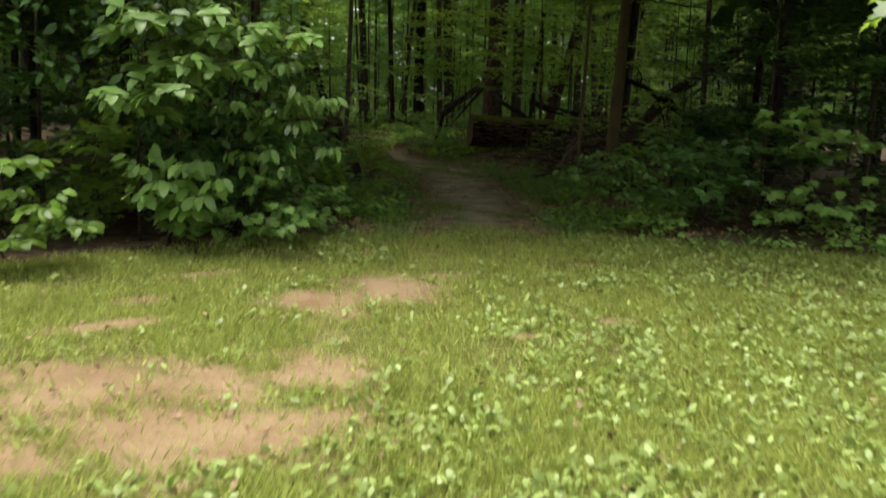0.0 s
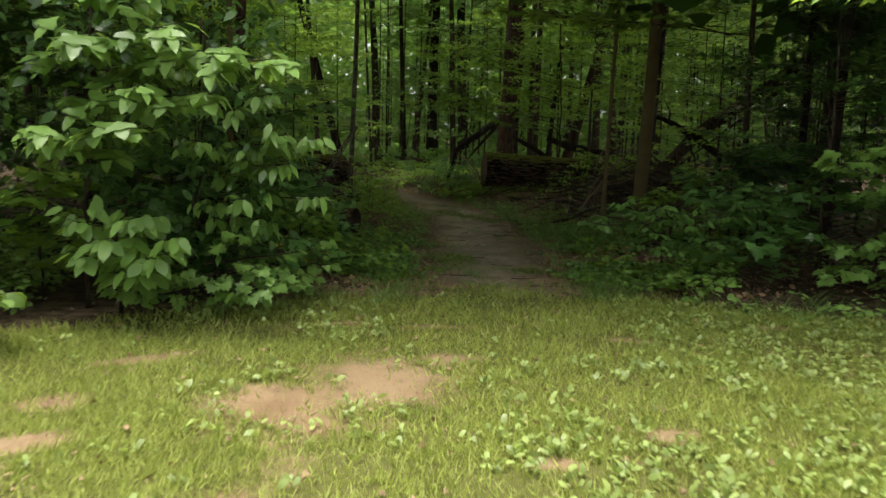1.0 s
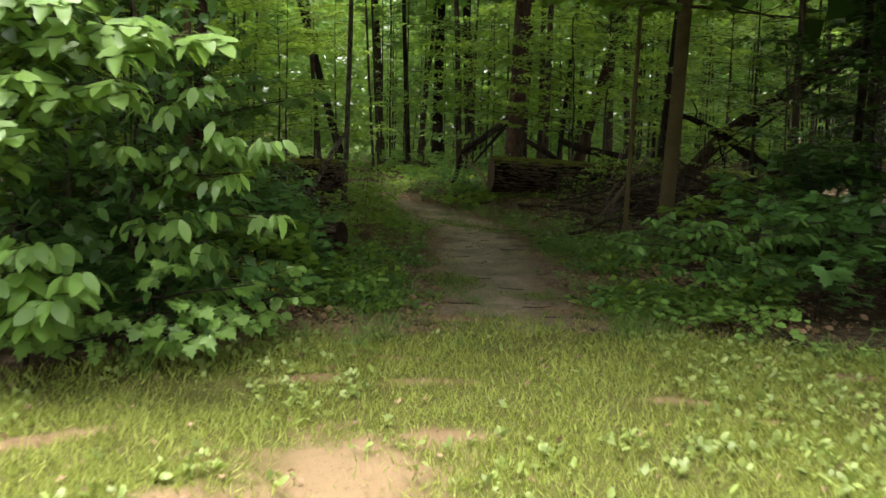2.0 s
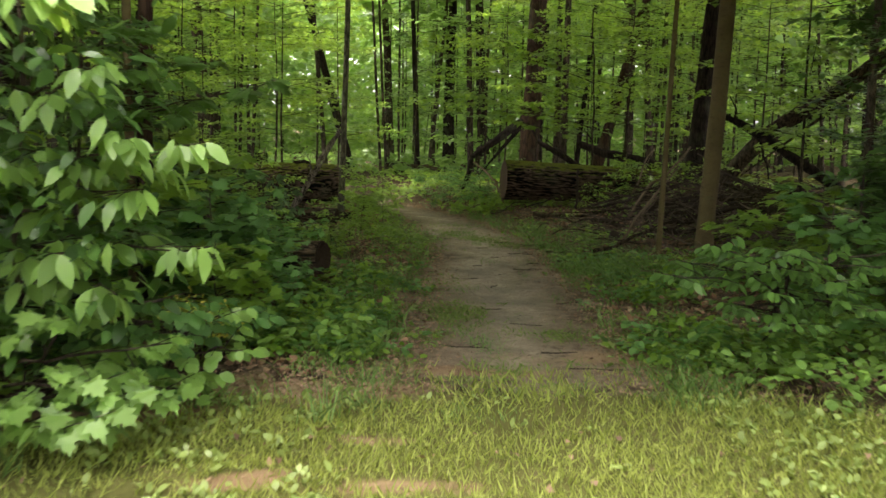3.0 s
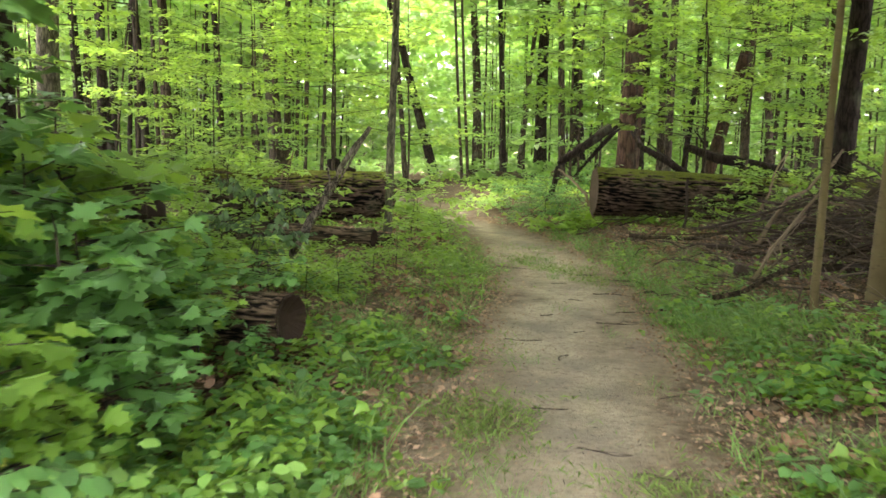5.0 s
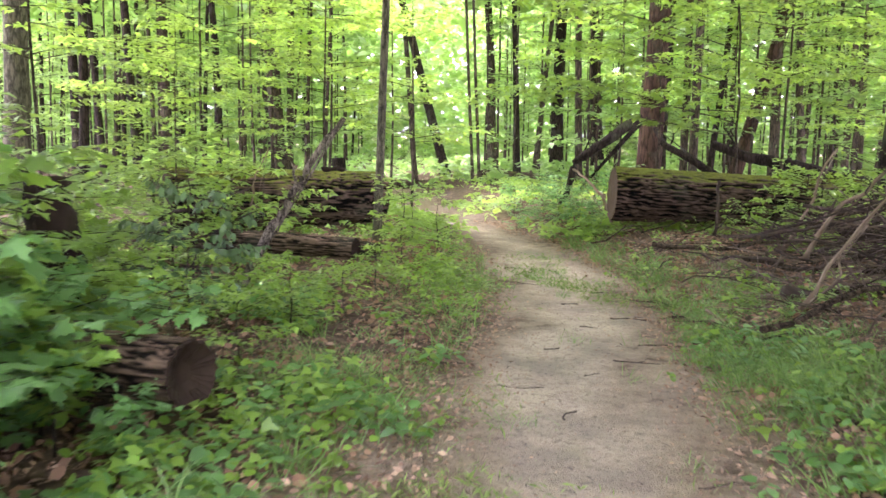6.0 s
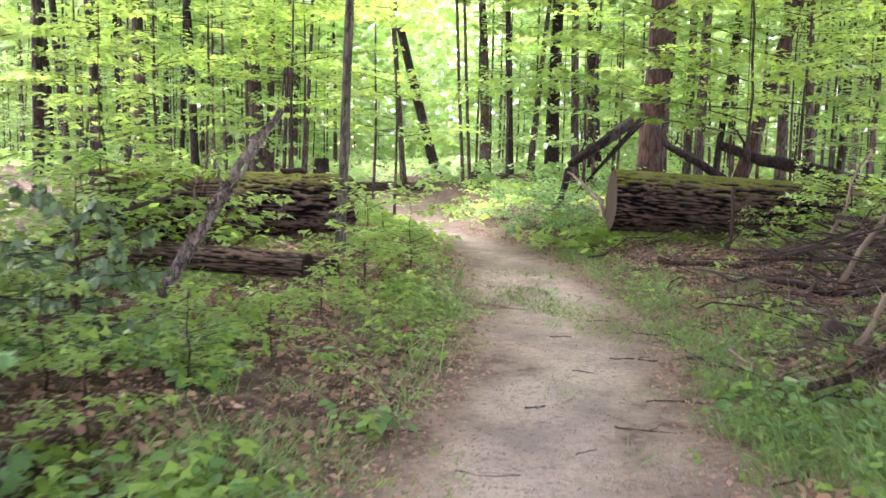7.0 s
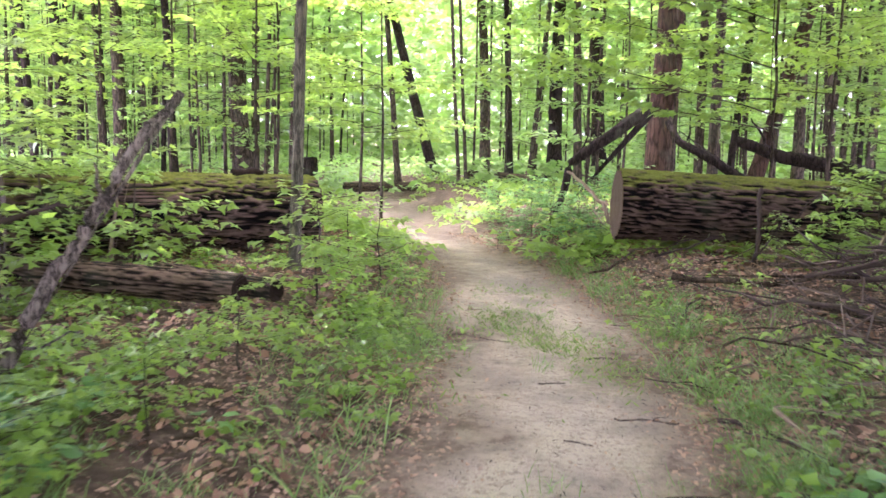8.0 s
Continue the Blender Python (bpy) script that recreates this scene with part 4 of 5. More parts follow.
# inner leaves take the deep green, the bush's inner shade put into colour
shaded_backing([o for o in scene.objects if o.name.startswith("sassafras_tree")][1], (-3.0, 8.6, 0.25), (-1.45, 9.6, 2.5), 1500, 0.13, 5, LEAF_DEEP)
shaded_backing([o for o in scene.objects if o.name.startswith("sassafras_tree")][0], (-4.4, 7.9, 0.9), (-2.0, 8.9, 2.9), 900, 0.14, 6, LEAF_DEEP)
leafy("pawpaw_shrub", "low shrub with large oval green leaves at the lawn's edge", "shrub", [(-2.75, 8.7, -0.15), (-2.65, 8.6, 0.4), (-2.6, 8.5, 0.8)],
      [((-2.65, 8.6, 0.45), (-2.0, 7.95, 0.66)), ((-2.65, 8.6, 0.4), (-2.15, 7.9, 0.5)), ((-2.65, 8.6, 0.45), (-2.5, 7.85, 0.63)), ((-2.65, 8.6, 0.4), (-2.7, 7.9, 0.5)),
       ((-2.6, 8.55, 0.6), (-2.26, 7.95, 0.82)), ((-2.6, 8.55, 0.6), (-2.75, 7.9, 0.76)), ((-2.65, 8.6, 0.3), (-2.3, 8.0, 0.36))],
      EDGE_OVAL, 0.18, 13, 5, 6, 0.6, spread=0.26)
leafy("vine_thicket", "low climbing plant with broad heart-shaped leaves at the wood's edge", "vine", [(-2.1, 10.1, -0.15), (-1.95, 10.0, 0.3), (-1.8, 9.9, 0.6)],
      [((-1.9, 10.0, 0.2), (-1.85, 9.5, 0.12)), ((-1.9, 10.0, 0.3), (-1.68, 9.55, 0.36)), ((-1.9, 10.0, 0.3), (-1.45, 9.6, 0.3)), ((-1.85, 9.95, 0.3), (-1.33, 10.8, 0.24)), ((-1.85, 9.95, 0.4), (-1.67, 10.75, 0.34)),
       ((-1.85, 9.95, 0.4), (-1.75, 9.5, 0.52)), ((-1.9, 10.0, 0.1), (-1.6, 9.45, 0.14)), ((-1.9, 10.0, 0.1), (-2.15, 9.4, 0.16)), ((-1.9, 10.0, 0.4), (-2.1, 9.5, 0.45)), ((-1.85, 9.95, 0.2), (-1.5, 10.9, 0.2))],
      COOL_BROAD, 0.115, 29, 6, 6, 0.5, spread=0.36, stem_r=0.01)
leafy("pawpaw_shrub", "bright green oval-leaved shrub at the lawn's edge", "shrub", [(-3.9, 7.6, -0.15), (-3.8, 7.5, 0.4), (-3.7, 7.4, 0.8)],
      [((-3.8, 7.5, 0.4), (-3.1, 6.9, 0.5)), ((-3.8, 7.5, 0.5), (-3.6, 6.7, 0.65)), ((-3.75, 7.45, 0.3), (-2.95, 7.2, 0.3)), ((-3.8, 7.5, 0.2), (-3.4, 6.7, 0.25)), ((-3.8, 7.5, 0.4), (-4.4, 6.8, 0.5)), ((-3.8, 7.5, 0.7), (-3.3, 7.0, 0.9))],
      leaf_meshes(BROAD, LEAF_FRESH), 0.14, 21, 6, 7, 0.5)
leafy("vine_thicket", "low tangle of lobed green leaves at the lawn's edge", "vine", [(-2.2, 9.0, -0.15), (-2.0, 8.9, 0.2), (-1.8, 8.9, 0.5)],
      [((-2.1, 8.9, 0.2), (-1.55, 8.65, 0.32)), ((-2.1, 8.9, 0.3), (-1.3, 9.0, 0.42)), ((-2.0, 9.0, 0.1), (-1.3, 9.1, 0.16)), ((-2.1, 8.9, 0.15), (-2.2, 8.35, 0.3)), ((-2.1, 9.1, 0.4), (-1.6, 8.9, 0.65)),
       ((-2.1, 8.9, 0.1), (-2.6, 8.2, 0.2)), ((-2.0, 9.0, 0.1), (-1.6, 8.5, 0.12))],
      leaf_meshes(MAPLE, LEAF_EDGE_LIT), 0.125, 14, 6, 7, 0.5, spread=0.4, stem_r=0.01)
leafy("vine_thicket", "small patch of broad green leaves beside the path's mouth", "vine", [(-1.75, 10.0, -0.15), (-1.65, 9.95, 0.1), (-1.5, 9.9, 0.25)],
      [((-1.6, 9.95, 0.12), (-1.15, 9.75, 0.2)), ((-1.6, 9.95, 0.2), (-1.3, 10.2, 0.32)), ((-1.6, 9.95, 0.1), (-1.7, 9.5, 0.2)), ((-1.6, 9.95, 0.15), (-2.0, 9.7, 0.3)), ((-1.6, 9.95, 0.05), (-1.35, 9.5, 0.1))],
      leaf_meshes(BROAD, LEAF_EDGE_LIT), 0.10, 23, 5, 5, 0.5, spread=0.3, stem_r=0.008)
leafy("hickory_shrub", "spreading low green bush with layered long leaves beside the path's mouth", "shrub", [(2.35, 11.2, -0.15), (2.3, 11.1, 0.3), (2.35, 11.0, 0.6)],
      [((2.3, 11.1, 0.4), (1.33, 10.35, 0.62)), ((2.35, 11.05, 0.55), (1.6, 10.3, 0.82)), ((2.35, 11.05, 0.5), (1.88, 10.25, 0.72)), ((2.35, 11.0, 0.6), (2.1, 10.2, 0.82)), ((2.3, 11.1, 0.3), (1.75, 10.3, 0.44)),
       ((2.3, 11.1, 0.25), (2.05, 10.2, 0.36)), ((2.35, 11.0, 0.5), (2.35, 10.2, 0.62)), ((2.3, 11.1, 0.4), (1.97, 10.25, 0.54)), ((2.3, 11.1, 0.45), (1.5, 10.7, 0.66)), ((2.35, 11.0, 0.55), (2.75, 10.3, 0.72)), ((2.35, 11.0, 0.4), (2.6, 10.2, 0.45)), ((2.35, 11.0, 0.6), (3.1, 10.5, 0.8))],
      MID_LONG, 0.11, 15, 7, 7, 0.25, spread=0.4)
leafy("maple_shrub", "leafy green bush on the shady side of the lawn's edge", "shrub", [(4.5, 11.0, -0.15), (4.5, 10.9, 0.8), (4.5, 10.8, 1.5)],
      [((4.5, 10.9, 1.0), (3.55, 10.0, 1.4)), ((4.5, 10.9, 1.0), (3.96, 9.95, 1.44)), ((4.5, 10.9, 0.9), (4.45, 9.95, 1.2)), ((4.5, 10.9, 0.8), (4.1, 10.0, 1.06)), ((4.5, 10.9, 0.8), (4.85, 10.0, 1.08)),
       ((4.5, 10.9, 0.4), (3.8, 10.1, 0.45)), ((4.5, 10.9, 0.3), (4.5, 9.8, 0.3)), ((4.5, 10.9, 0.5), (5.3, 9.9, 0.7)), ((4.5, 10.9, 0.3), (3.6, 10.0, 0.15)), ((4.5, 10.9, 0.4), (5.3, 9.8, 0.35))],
      leaf_meshes(MAPLE, LEAF_EDGE_LIT), 0.15, 16, 6, 6, 0.4)
leafy("grey_leaved_shrub", "shrub with shiny grey-green oval leaves by the leaning stub", "shrub", [(-2.58, 15.85, -0.05), (-2.58, 15.80, 0.4), (-2.53, 15.70, 0.8)],
      [((-2.58, 15.80, 0.4), (-2.13, 15.50, 0.5)), ((-2.58, 15.80, 0.5), (-2.88, 15.30, 0.7)), ((-2.58, 15.70, 0.7), (-2.23, 15.50, 0.9)), ((-2.58, 15.70, 0.6), (-2.58, 15.25, 0.6)), ((-2.58, 15.80, 0.3), (-2.33, 15.40, 0.3)),
       ((-2.58, 15.70, 0.5), (-2.08, 15.80, 0.75)), ((-2.58, 15.80, 0.3), (-2.98, 15.40, 0.35)), ((-2.58, 15.70, 0.75), (-2.78, 15.50, 1.0)), ((-2.58, 15.70, 0.45), (-1.98, 15.70, 0.5)), ((-2.58, 15.70, 0.2), (-2.13, 15.40, 0.15))],
      BIG_GREY, 0.075, 17, 8, 8, 0.9, spread=0.26, stem_r=0.012)

leafy("pale_leaved_shrub", "slender shrub with pale shiny leaves in the shade", "shrub", [(4.0, 12.9, -0.1), (3.95, 12.8, 0.6), (3.9, 12.75, 1.2)],
      [((3.95, 12.8, 0.7), (3.6, 12.5, 0.95)), ((3.95, 12.8, 0.9), (3.75, 12.5, 1.15)), ((3.95, 12.8, 0.6), (4.1, 12.4, 0.8))], BIG_GREY, 0.11, 22, 5, 5, 0.5, spread=0.25, stem_r=0.01)

# boughs that hang into the lawn from trees outside the wood's mouth
leafy("maple_bough_tree", "maple with a bright green bough hanging over the lawn", "tree", [(5.6, 5.6, -0.2), (5.5, 5.6, 2.4), (5.6, 5.5, 5.0), (6.4, 5.6, 9.0)],
      [((5.5, 5.6, 2.3), (1.45, 5.2, 2.12)), ((4.2, 5.5, 2.3), (1.9, 4.8, 2.2)), ((4.2, 5.5, 2.3), (2.0, 5.9, 2.25))], BIG_BRIGHT, 0.14, 18, 6, 9, 0.3, stem_r=0.12)
part("crown", CROWNS_THIN[0], [o for o in scene.objects if o.name.startswith("maple_bough_tree")][0], m=pose(3.6, 0.6, 10.5))
leafy("maple_bough_tree", "slim maple with a bough of bright leaves above the path's mouth", "tree", [(3.9, 13.4, -0.1), (3.8, 13.4, 2.6), (3.7, 13.4, 6.0)],
      [((3.8, 13.4, 2.8), (0.7, 13.2, 3.0)), ((3.0, 13.4, 2.9), (0.3, 13.9, 3.1)), ((3.0, 13.4, 2.9), (0.9, 12.6, 2.95)), ((3.5, 13.4, 2.8), (1.4, 12.9, 3.2))], BIG_BRIGHT, 0.15, 19, 6, 10, 0.25, stem_r=0.05)
leafy("overhanging_maple", "young maple with dark green leaves hanging beside the path", "tree", [(-2.75, 11.0, -0.1), (-2.65, 10.95, 1.2), (-2.6, 10.9, 2.9)],
      [((-2.65, 10.95, 1.5), (-1.05, 10.2, 1.76)), ((-2.6, 10.9, 1.6), (-1.35, 10.05, 1.86)), ((-2.65, 10.95, 1.5), (-1.55, 10.35, 1.64)), ((-2.6, 10.9, 1.9), (-1.75, 10.1, 2.05)), ((-2.6, 10.9, 1.7), (-1.9, 10.2, 1.8))],
      leaf_meshes(MAPLE, LEAF_MID), 0.15, 33, 5, 6, 0.35, spread=0.3, stem_r=0.018)
leafy("maple_bough_tree", "slim maple with layered bright leaves in front of the thick tree", "tree", [(2.6, 25.0, 0.0), (2.6, 25.0, 1.5), (2.5, 24.9, 4.2)],
      [((2.6, 25.0, 1.6), (-0.2, 24.3, 2.3)), ((2.6, 25.0, 1.8), (0.1, 23.9, 2.0)), ((2.6, 25.0, 2.2), (-0.1, 24.2, 2.9)), ((2.6, 25.0, 2.6), (0.4, 24.0, 3.3)), ((2.6, 25.0, 2.8), (0.0, 24.8, 3.6)),
       ((2.6, 25.0, 1.4), (0.7, 24.2, 1.75))], BIG_BRIGHT, 0.17, 20, 6, 9, 0.2, stem_r=0.03, spread=0.6)


def layers(tree_thing, discs, size, seed):
    """Level sprays of small leaves along the boughs."""
    r = np.random.default_rng(seed)
    o = np.array(tree_thing.location)
    p = []
    for x, y, z, rx, ry, n in discs:
        a, q = r.uniform(0, 6.28, n), np.sqrt(r.random(n))
        u = np.stack([x + np.cos(a) * q * rx, y + np.sin(a) * q * ry, z + 0.05 * r.normal(size=n) + 0.1 * np.sin(a * 2 + x)], -1)
        p.append(u[ripple(u[:, 0] * 1.3, u[:, 1] * 1.3 + z) > 0.38] - o)
    p = np.concatenate(p)
    d = directions(len(p), r, -0.2, 0.2) + [-0.3, -0.3, 0]
    tagged(part("foliage", mesh_np("foliage", *scatter(STAR, p, d, ups(len(p), r, 0.25), size * r.uniform(0.7, 1.2, len(p))), LEAF_FRESH), tree_thing), kind="stuff")


layers([o for o in scene.objects if o.name.startswith("maple_bough_tree")][2], ((-0.4, 24.0, 3.35, 1.0, 0.8, 260), (0.2, 23.9, 2.15, 0.9, 0.8, 240), (-1.0, 24.2, 2.05, 0.7, 0.7, 170), (1.0, 23.8, 3.6, 1.1, 0.8, 280),
       (2.2, 23.6, 3.3, 1.0, 0.8, 240), (1.5, 24.0, 2.5, 0.9, 0.7, 200), (-0.3, 24.4, 2.75, 0.8, 0.7, 200), (3.0, 24.0, 2.3, 0.9, 0.7, 200)), 0.14, 8)


def flowers():
    r = np.random.default_rng(3)
    t = thing("yellow_flower_plant", "plant with sprays of tiny yellow flowers among green leaves", "flower", at=(-1.63, 10.45, float(ground(-1.63, 10.45))))
    for k in range(7):
        a = r.uniform(0, 6.28)
        tip = np.array([math.cos(a) * 0.14, math.sin(a) * 0.14, 0.44 + 0.08 * r.normal()])
        part("stalk", mesh_np("stalk", *tube(wander((0, 0, 0), tip, 5, 0.01, k), np.linspace(0.004, 0.002, 5), 4), LEAF), t)
        n = 55
        p = tip + r.standard_normal((n, 3)) * [0.06, 0.06, 0.045]
        tagged(part("blossom", mesh_np("blossom", *scatter(STAR, p, directions(n, r, 0.3), ups(n, r, 0.6), np.full(n, 0.028)), YELLOW), t, "tiny yellow blossoms"), kind="stuff")


flowers()


# ---------------------------------------------------------------- dead wood
def bough(name, label, pts, r0, r1, mat, seed, parts=(), category="branch", segs=9, group="", n=12, stray=0.008):
    """A dead branch or leaning stub, with side twigs as parts."""
    t = thing(name, label, category, group, at=tuple(pts[0]))
    o = np.asarray(pts[0], float)
    line = np.concatenate([wander(a, b, n, stray, seed + k)[(1 if k else 0):] for k, (a, b) in enumerate(zip(pts[:-1], pts[1:]))]) - o
    part("main_stem", mesh_np("main_stem", *tube(line, np.linspace(r0, r1, len(line)), segs, 0.10, seed), mat), t)
    for k, (u, d, r) in enumerate(parts):
        a = line[int(u * (len(line) - 1))]
        part("side_twig", mesh_np("side_twig", *tube(wander(a, a + np.asarray(d, float), 7, 0.025, seed + 50 + k), np.linspace(r, r * 0.35, 7), 6), mat), t)
    return t


def gz(x, y, h=0.0):
    return (x, y, float(ground(x, y)) + h)


bough("leaning_stub", "broken dead stub with grey peeling bark leaning over seedlings", [gz(-2.60, 16.46, -0.1), (-2.30, 16.68, 0.55), (-2.09, 16.83, 0.94), (-1.79, 17.06, 1.47)], 0.046, 0.025, BARK_STUB, 31,
      [(0.55, (-0.05, 0.15, 0.3), 0.02), (0.12, (0.35, 0.1, 0.15), 0.012)], "stub")
bough("broken_stump", "broken reddish-brown rotten stump among seedlings", [gz(-3.02, 14.72, -0.1), (-3.14, 14.86, 0.5), (-3.26, 14.97, 0.99)], 0.19, 0.15, CUT_DARK, 32, (), "stump", 14)
bough("dead_limb", "dark dead limb propped over the brush", [(3.75, 18.6, 1.8), (4.4, 18.4, 1.5), (5.1, 18.1, 0.95), gz(6.2, 17.8, 0.3)], 0.045, 0.09, BARK_DARK, 33, [(0.3, (0.25, 0.1, -0.7), 0.03), (0.55, (0.1, 0.2, -0.9), 0.03), (0.15, (-0.1, 0.1, 0.4), 0.02)])
bough("fallen_tree", "dead leaning trunk caught in the trees behind the brush", [gz(3.9, 20.6, 0.2), (5.0, 20.2, 1.55), (6.45, 19.4, 2.75), (8.2, 18.6, 4.1)], 0.15, 0.10, BARK_DEAD, 34, [(0.4, (0.3, 0.4, 0.5), 0.03)])
bough("dead_limb", "dark fallen limb leaning against the thick tree", [gz(-0.35, 27.0, -0.05), (-0.1, 27.0, 0.85), (0.15, 27.0, 1.04), (0.65, 27.3, 1.4), (1.1, 27.8, 1.72)], 0.05, 0.12, BARK_DARK, 35, [(0.3, (0.2, 0, 0.5), 0.03), (0.6, (-0.2, 0.1, 0.4), 0.02)])
bough("dead_limb", "dark fallen limb behind the mossy log", [(1.45, 28.2, 1.55), (1.65, 27.8, 1.2), (2.1, 27.4, 0.95), gz(3.4, 27.1, 0.1)], 0.05, 0.09, BARK_DARK, 36, [(0.4, (0.25, 0, 0.5), 0.025)])
bough("fallen_tree", "dark fallen trunk resting behind the mossy log", [(2.5, 27.3, 1.25), (3.16, 27.0, 1.0), (4.0, 26.6, 0.85), gz(6.2, 26.0, 0.3)], 0.08, 0.14, BARK_DARK, 37, [(0.2, (-0.2, 0.1, 0.5), 0.03)])
bough("dead_branch", "pale dead branch lying against the log's end", [(-0.05, 24.6, 0.80), (0.2, 24.3, 0.64), (0.45, 24.0, 0.42), gz(0.62, 23.8, 0.05)], 0.018, 0.03, STICK, 38)
bough("dead_branch", "grey dead branch lying over seedlings", [gz(-4.3, 17.3, 0.25), (-3.6, 17.4, 0.55), (-2.9, 17.6, 0.8)], 0.025, 0.012, STICK_DARK, 39, [(0.5, (0.3, 0.1, 0.05), 0.01)])
bough("dead_branch", "bare thin upright dead shoot", [gz(-3.75, 19.5, -0.05), (-3.65, 19.5, 0.7), (-3.45, 19.5, 1.15)], 0.02, 0.008, STICK, 40)
bough("dead_branch", "bare upright stake of dead wood before the log", [gz(1.95, 21.7, -0.05), (1.98, 21.7, 0.4), (1.97, 21.7, 0.8)], 0.022, 0.02, STICK_DARK, 41)
bough("bark_piece", "loose piece of bark lying on the mossy log", [(-3.35, 21.22, 0.83), (-3.1, 21.45, 0.825)], 0.05, 0.03, CUT_DARK, 43, (), "bark", 7)
bough("old_stump", "dark rotten stump standing beyond the mossy log", [gz(-8.05, 37.1, -0.1), (-8.03, 37.1, 0.1), (-8.0, 37.1, 0.55)], 0.30, 0.22, BARK_DARK, 44, [(0.8, (0.1, 0.0, 0.25), 0.09)], "stump", 11, n=5)


def on_ground(x, y, h=0.0):
    return np.stack([x, y, ground(x, y) + h], -1)


def heap(x, y):
    """Height of the brush heap above the ground."""
    return 0.72 * np.exp(-((x - 4.0) / 1.35) ** 2 - ((y - 19.0) / 2.0) ** 2) + 0.3 * np.exp(-((x - 3.0) / 0.8) ** 2 - ((y - 20.6) / 1.2) ** 2)


def brush_pile():
    """Dead sticks heaped between the log and the path."""
    r = np.random.default_rng(51)
    t = thing("brush_pile", "heap of grey and brown dead branches beside the mossy log", "brush", at=(3.2, 18.8, float(ground(3.2, 18.8))))
    o = np.array(t.location)
    fixed = [((2.04, 16.8, 0.0), (2.95, 17.55, 1.05), 0.022), ((2.04, 16.8, 0.0), (2.75, 17.7, 0.62), 0.016), ((2.5, 18.9, 0.15), (3.5, 19.3, 1.3), 0.03), ((2.6, 20.3, 0.1), (3.3, 21.2, 1.25), 0.022),
             ((1.6, 15.85, 0.03), (3.1, 17.3, 0.4), 0.028), ((2.0, 17.2, 0.08), (3.5, 17.6, 0.16), 0.07), ((1.1, 20.8, 0.03), (2.6, 20.4, 0.14), 0.035), ((2.0, 19.4, 0.08), (3.4, 18.6, 0.3), 0.04),
             ((2.3, 18.9, 0.1), (1.4, 20.0, 0.05), 0.02), ((2.0, 21.3, 0.1), (4.2, 19.6, 0.5), 0.022), ((2.7, 19.2, 0.2), (4.6, 18.2, 0.7), 0.03), ((2.9, 18.2, 0.15), (4.4, 17.2, 0.5), 0.05),
             ((0.35, 20.9, 0.0), (1.4, 21.9, 0.26), 0.012), ((1.5, 21.4, 0.1), (2.3, 21.9, 0.4), 0.009), ((1.0, 21.9, 0.05), (1.7, 22.3, 0.25), 0.012), ((1.9, 21.5, 0.1), (2.5, 21.6, 0.75), 0.01)]
    for k in range(240):
        if k < len(fixed):
            a, b, rad = fixed[k]
            a, b = np.array(a), np.array(b)
        else:
            low_lying = k % 5 == 0
            c = np.array([r.uniform(1.2, 3.0) if low_lying else max(2.35, r.normal(4.0, 0.9)), r.uniform(16.2, 22.0) if low_lying else r.normal(18.9, 1.4), 0.0])
            ang, length = r.uniform(-1.4, 1.4) + (np.pi if r.random() < 0.5 else 0), r.uniform(0.5, 2.0)
            dz = r.normal() * (0.03 if low_lying else 0.2) * length
            half = np.array([math.cos(ang), math.sin(ang) * 0.8, 0]) * length / 2
            c[2] = float(ground(c[0], c[1])) + 0.02 + (0.0 if low_lying else float(heap(c[0], c[1])) * r.uniform(0.25, 1.1))
            a, b = c - half, c + half + np.array([0, 0, abs(dz)])
            rad = r.choice([0.004, 0.006, 0.009, 0.014]) if low_lying else r.choice([0.005, 0.007, 0.01, 0.014, 0.024])
        pts = wander(a, b, 7, 0.03 * np.linalg.norm(b - a), 300 + k) - o
        wood = STICK if k < 4 or r.random() < 0.14 else [STICK_DARK, STICK_DARK, BARK_DEAD][int(r.integers(0, 3))]
        part("dead_stick", mesh_np("dead_stick", *tube(pts, np.linspace(rad, rad * 0.5, 7), 5, 0.08, k), wood), t)
    n = 1700
    x, y = r.normal(3.9, 1.0, n), r.normal(18.9, 1.7, n)
    keep = x > path_x(y) + 1.5
    x, y = x[keep], y[keep]
    n = len(x)
    p = on_ground(x, y, heap(x, y) * r.uniform(0.05, 1.05, n) + 0.01)
    v, f = scatter(TWIG, p - o, directions(n, r, 0.15, 0.35), ups(n, r, 0.6), r.uniform(0.2, 0.75, n))
    tagged(part("twig_tangle", mesh_np("twig_tangle", v, f, STICK_MIX), t), kind="stuff")


brush_pile()


